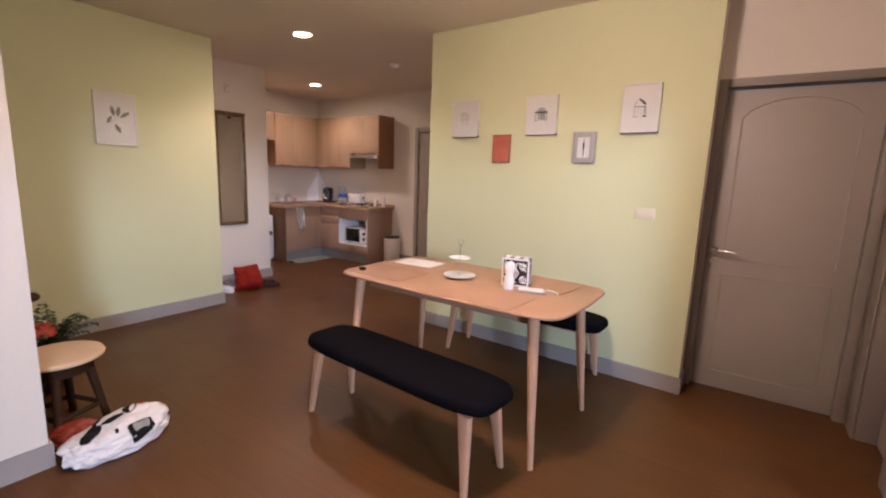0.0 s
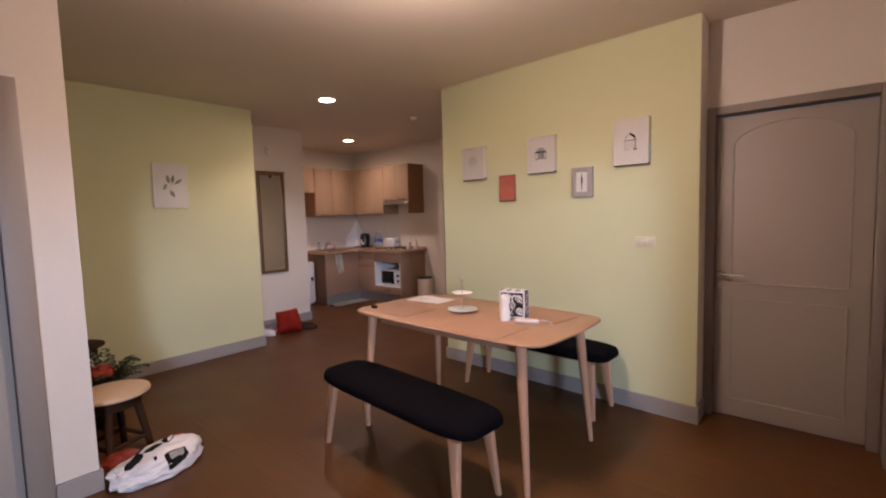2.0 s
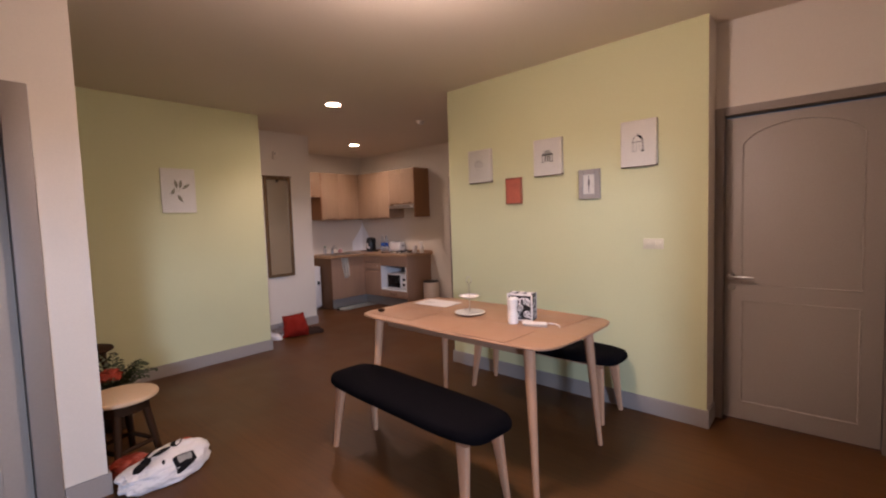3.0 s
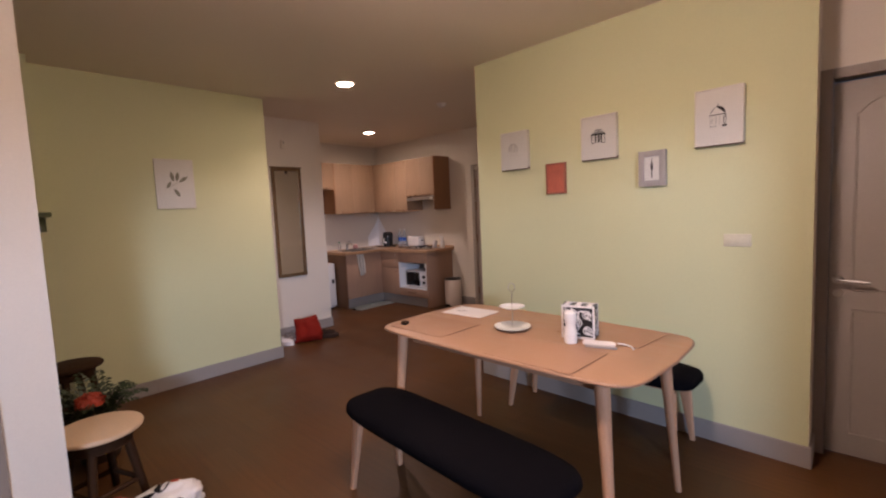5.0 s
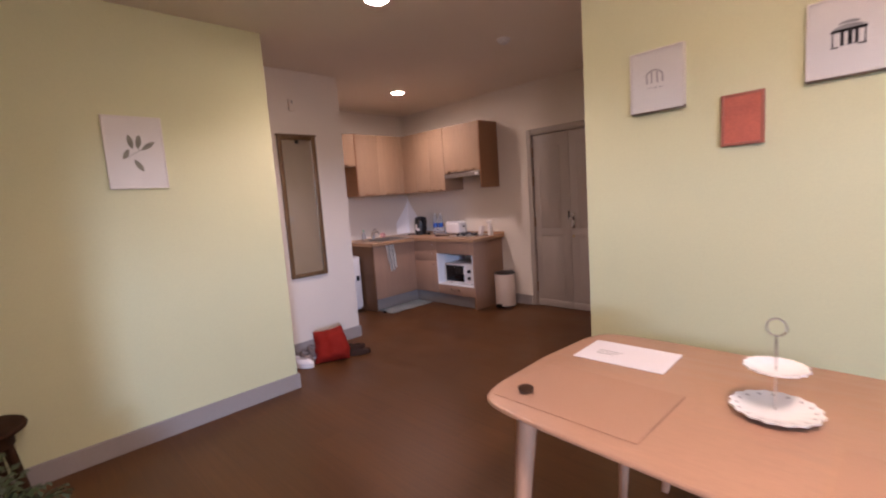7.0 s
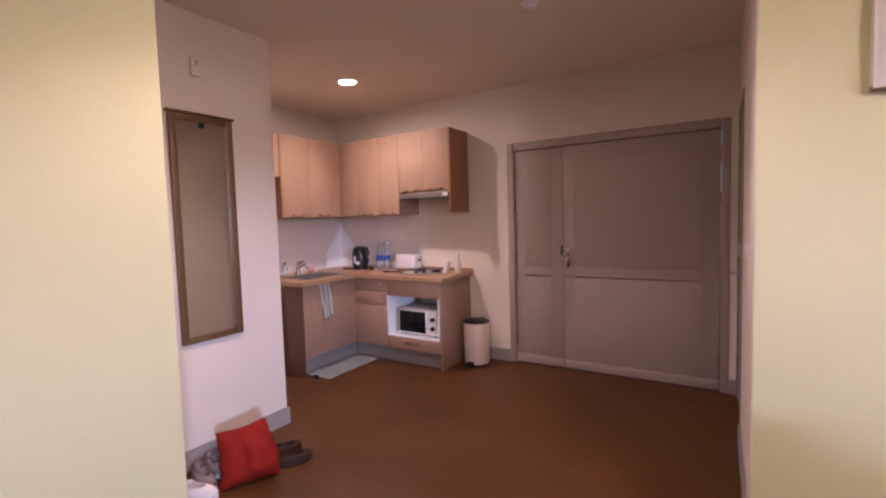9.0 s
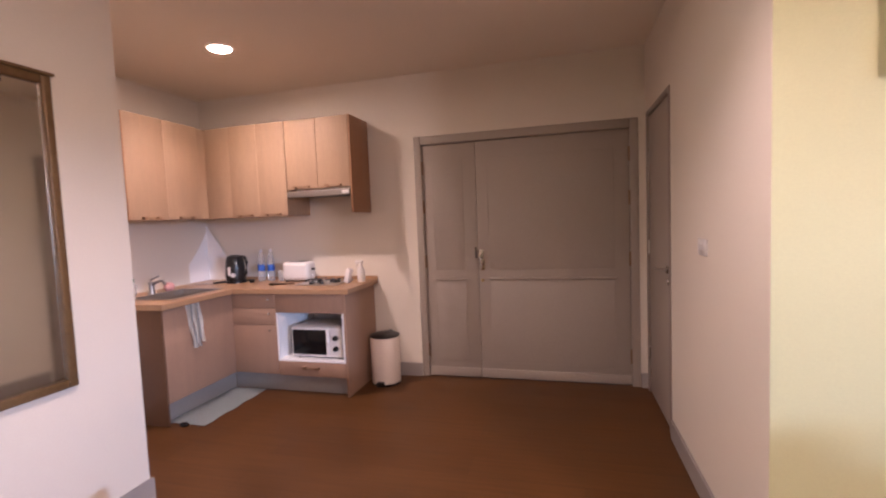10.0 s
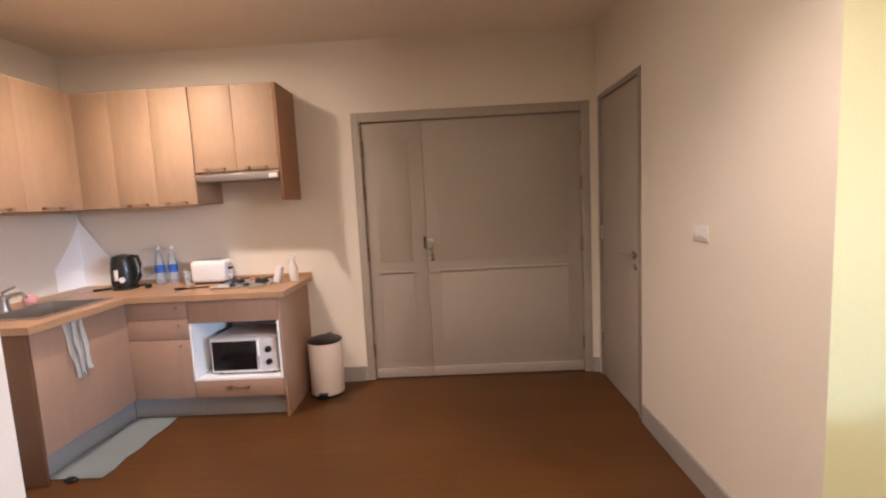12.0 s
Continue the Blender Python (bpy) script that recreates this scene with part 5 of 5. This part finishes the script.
for k in range(170):
    d = Vector((rnd.gauss(0, 1), rnd.gauss(0, 1), abs(rnd.gauss(0, 1)) + 0.1)).normalized()
    c = Vector((0.20, -0.05, 0.41)) + d * rnd.uniform(0.04, 0.066)
    q = (d + Vector((rnd.uniform(-0.5, 0.5), rnd.uniform(-0.5, 0.5), 0))).normalized().to_track_quat("Z", "Y")
    ring = [bloom.verts.new(c + q @ Vector((0.026 * math.cos(b), 0.017 * math.sin(b), 0.006 * math.cos(2 * b)))) for b in np.linspace(0, 6.283, 7)[:-1]]
    bloom.faces.new(ring)
part("bloom", bloom, PETAL, t, "cluster of red petals")
part("bloom_stem", limb((0.02, 0, 0.19), (0.195, -0.05, 0.43), 0.005, 0.004, 8), FERN, t)

# plastic bags on the floor


def crumpled_bag(name, m, a, b, h, mat, label, seed, rise=0.0):
    """A bag of thin film, puckered along creases; rise lifts its far end and flattens the near one."""
    t = thing(name, m, label, "bag")
    bm = bmesh.new()
    bmesh.ops.create_icosphere(bm, subdivisions=6, radius=1)
    for v in bm.verts:
        n1 = noise.noise(v.co * 1.7 + Vector((seed, 0, 0)))
        n2 = noise.turbulence(v.co * 3.5 + Vector((seed, 5, 0)), 3, False)
        crease = 1 - abs(noise.noise(Vector((v.co.x * 2.2, v.co.y * 4.5, v.co.z * 3.0)) + Vector((0, seed, 7)))) * 2
        f = 1 + 0.15 * n1 + 0.07 * n2 + 0.022 * crease
        x, y, z = v.co.x * a * f, v.co.y * b * f, v.co.z * h * f
        k = 1 + rise * (v.co.x + 0.45 * max(0, v.co.x - 0.4))
        x += 0.03 * rise * max(0, -v.co.x - 0.5)
        v.co = (x, y, max((z + h * 0.55) * k, 0.004 * (1 + n1)))
    shell = part("film", bm, mat, t)
    return t, shell


def blotch(shell, cx, cy, rx, ry, turn, mat, base, lift=0.0035, power=2.0):
    """A printed patch lying on the bag's film."""
    bm = bmesh.new()
    c, s = math.cos(radians(turn)), math.sin(radians(turn))
    me = base
    rings = [[(cx, cy)]] + [[(cx + f * (rx * u * c - ry * v * s), cy + f * (rx * u * s + ry * v * c)) for u, v in squircle(1, 1, power, 28)] for f in (0.25, 0.5, 0.75, 1.0)]
    laid = []
    for ring in rings:
        out = []
        for x, y in ring:
            hit, p, n, _ = me.ray_cast(Vector((x, y, 2)), Vector((0, 0, -1)))
            out.append(bm.verts.new((x, y, (p.z if hit else 0.02) + lift)))
        laid.append(out)
    for a, b in zip(laid, laid[1:]):
        for k in range(28):
            q = list(dict.fromkeys([a[k % len(a)], a[(k + 1) % len(a)], b[(k + 1) % 28], b[k]]))
            bm.faces.new(q)
    return part("print", bm, mat, shell)


t, shell = crumpled_bag("shopping_bag", pose(-2.53, 0.775, 0, 0, 0, 101), 0.250, 0.138, 0.092, BAG_FILM, "crumpled white plastic bag with black and red print", 3.0, 0.16)
for cx, cy, rx, ry, turn, mat, lift, power in (
        (-0.120, 0.000, 0.058, 0.036, 30, PRINT_DARK, 0.0035, 2.0), (-0.072, 0.055, 0.052, 0.010, 55, PRINT_DARK, 0.0040, 2.0),
        (-0.015, 0.010, 0.050, 0.018, -8, PRINT_DARK, 0.0035, 2.0), (-0.045, 0.085, 0.034, 0.016, 35, PRINT_DARK, 0.0035, 2.0),
        (0.080, 0.030, 0.055, 0.030, 50, PRINT_DARK, 0.0045, 2.0), (0.089, 0.022, 0.046, 0.012, 50, BAG_FILM, 0.0075, 2.0),
        (0.138, 0.020, 0.020, 0.017, 0, PETAL, 0.0045, 2.0), (0.045, -0.116, 0.062, 0.022, 6, PRINT_DARK, 0.010, 6.0),
        (0.047, -0.113, 0.040, 0.012, 6, PRINT_GREY, 0.0145, 6.0), (-0.055, -0.090, 0.014, 0.008, 60, PRINT_DARK, 0.0035, 2.0)):
    blotch(shell, cx, cy, rx, ry, turn, mat, shell, lift, power)
crumpled_bag("red_bag", pose(-2.74, 0.66, 0, 0, 0, 60), 0.12, 0.09, 0.06, BAG_RED, "crumpled dark red plastic bag under the stool", 8.0)

# ---- hall floor below the mirror ----
t = thing("cushion", pose(-4.79, 2.922, 0, 0, 0, 56), "plump red square cushion slumped on the floor against the wall", "cushion")
bm = bmesh.new()
n = 26
top, low = {}, {}
for i in range(n + 1):
    for j in range(n + 1):
        u, v = 2 * i / n - 1, 2 * j / n - 1
        pinch = 1 - 0.08 * (u * u * (1 - v * v) + v * v * (1 - u * u))
        swell = 0.090 * ((1 - abs(u) ** 3.4) * (1 - abs(v) ** 3.4)) ** 0.6 * (1 - 0.25 * v) * (1 + 0.3 * noise.noise(Vector((u * 1.8, v * 1.8, 3))))
        x = 0.142 * u * pinch * (1 - 0.10 * v) + 0.030 * (1 - v * v) * max(u, 0) + 0.012 * noise.noise(Vector((u * 2.5, v * 2.5, 9)))
        z = 0.160 * v * pinch
        top[i, j] = bm.verts.new((x, -swell, z))
        low[i, j] = top[i, j] if i in (0, n) or j in (0, n) else bm.verts.new((x, swell, z))
for i in range(n):
    for j in range(n):
        bm.faces.new((top[i, j], top[i + 1, j], top[i + 1, j + 1], top[i, j + 1]))
        bm.faces.new((low[i, j + 1], low[i + 1, j + 1], low[i + 1, j], low[i, j]))
bmesh.ops.recalc_face_normals(bm, faces=bm.faces[:])
move(bm, pose(0, 0, 0, -34, 0, 0) @ pose(0, 0, 0, 0, -8, 0))
floor_z = min(v.co.z for v in bm.verts) + 0.03
for v in bm.verts:
    v.co.z = max(v.co.z - floor_z, 0.001 + 0.05 * (v.co.z - floor_z + 0.03))
part("cover", bm, RED_FABRIC, t)


def shoe(m, label, upper, sole, length=0.26, laced=True):
    t = thing("shoe", m, label, "shoe", "shoes under the mirror")
    out = []
    for k in range(40):
        a = 2 * math.pi * k / 40
        u = math.cos(a)
        w = 0.046 + 0.008 * u
        out.append((length / 2 * u, w * math.copysign(abs(math.sin(a)) ** 0.8, math.sin(a))))
    part("sole", slab(out, 0, 0.022, 0.004), sole, t)
    bm = bmesh.new()
    rings = []
    for f, z in ((0.97, 0.0225), (1.0, 0.036), (0.90, 0.056 if length > 0.2 else 0.046), (0.62, 0.078 if length > 0.2 else 0.058)):
        rings.append([bm.verts.new((x * f - (0.03 * (1 - f)), y * f, z + (0.015 * (1 - f) if x < 0 else -0.02 * (1 - f)))) for x, y in out])
    for a, b in zip(rings, rings[1:]):
        for k in range(40):
            bm.faces.new((a[k], a[(k + 1) % 40], b[(k + 1) % 40], b[k]))
    inner = [bm.verts.new((v.co.x * 0.9, v.co.y * 0.85, 0.03)) for v in rings[-1]]
    for k in range(40):
        bm.faces.new((rings[-1][k], rings[-1][(k + 1) % 40], inner[(k + 1) % 40], inner[k]))
    bm.faces.new(inner)
    bmesh.ops.recalc_face_normals(bm, faces=bm.faces[:])
    part("upper", bm, upper, t)
    if laced:
        part("laces", tube([(0.045 - 0.012 * k, 0.016 * (-1) ** k, 0.074 + 0.001 * k) for k in range(6)], 0.002, 6), GREY_FRAME, t)
    return t


shoe(pose(-4.84, 2.655, 0, 0, 0, 25), "white canvas shoe lying on the floor", WHITE_MATT, WHITE)
shoe(pose(-4.93, 2.755, 0, 0, 0, -12), "grey suede shoe lying beside the cushion", SUEDE, WHITE)
shoe(pose(-5.00, 2.865, 0, 0, 0, -8), "grey suede shoe against the wall", SUEDE, WHITE)
shoe(pose(-4.67, 3.15, 0, 0, 0, 70), "dark brown leather shoe beside the cushion", BROWN_LEATHER, BROWN_LEATHER, 0.2, False)
shoe(pose(-4.80, 3.19, 0, 0, 0, 80), "dark brown leather shoe against the wall", BROWN_LEATHER, BROWN_LEATHER, 0.2, False)
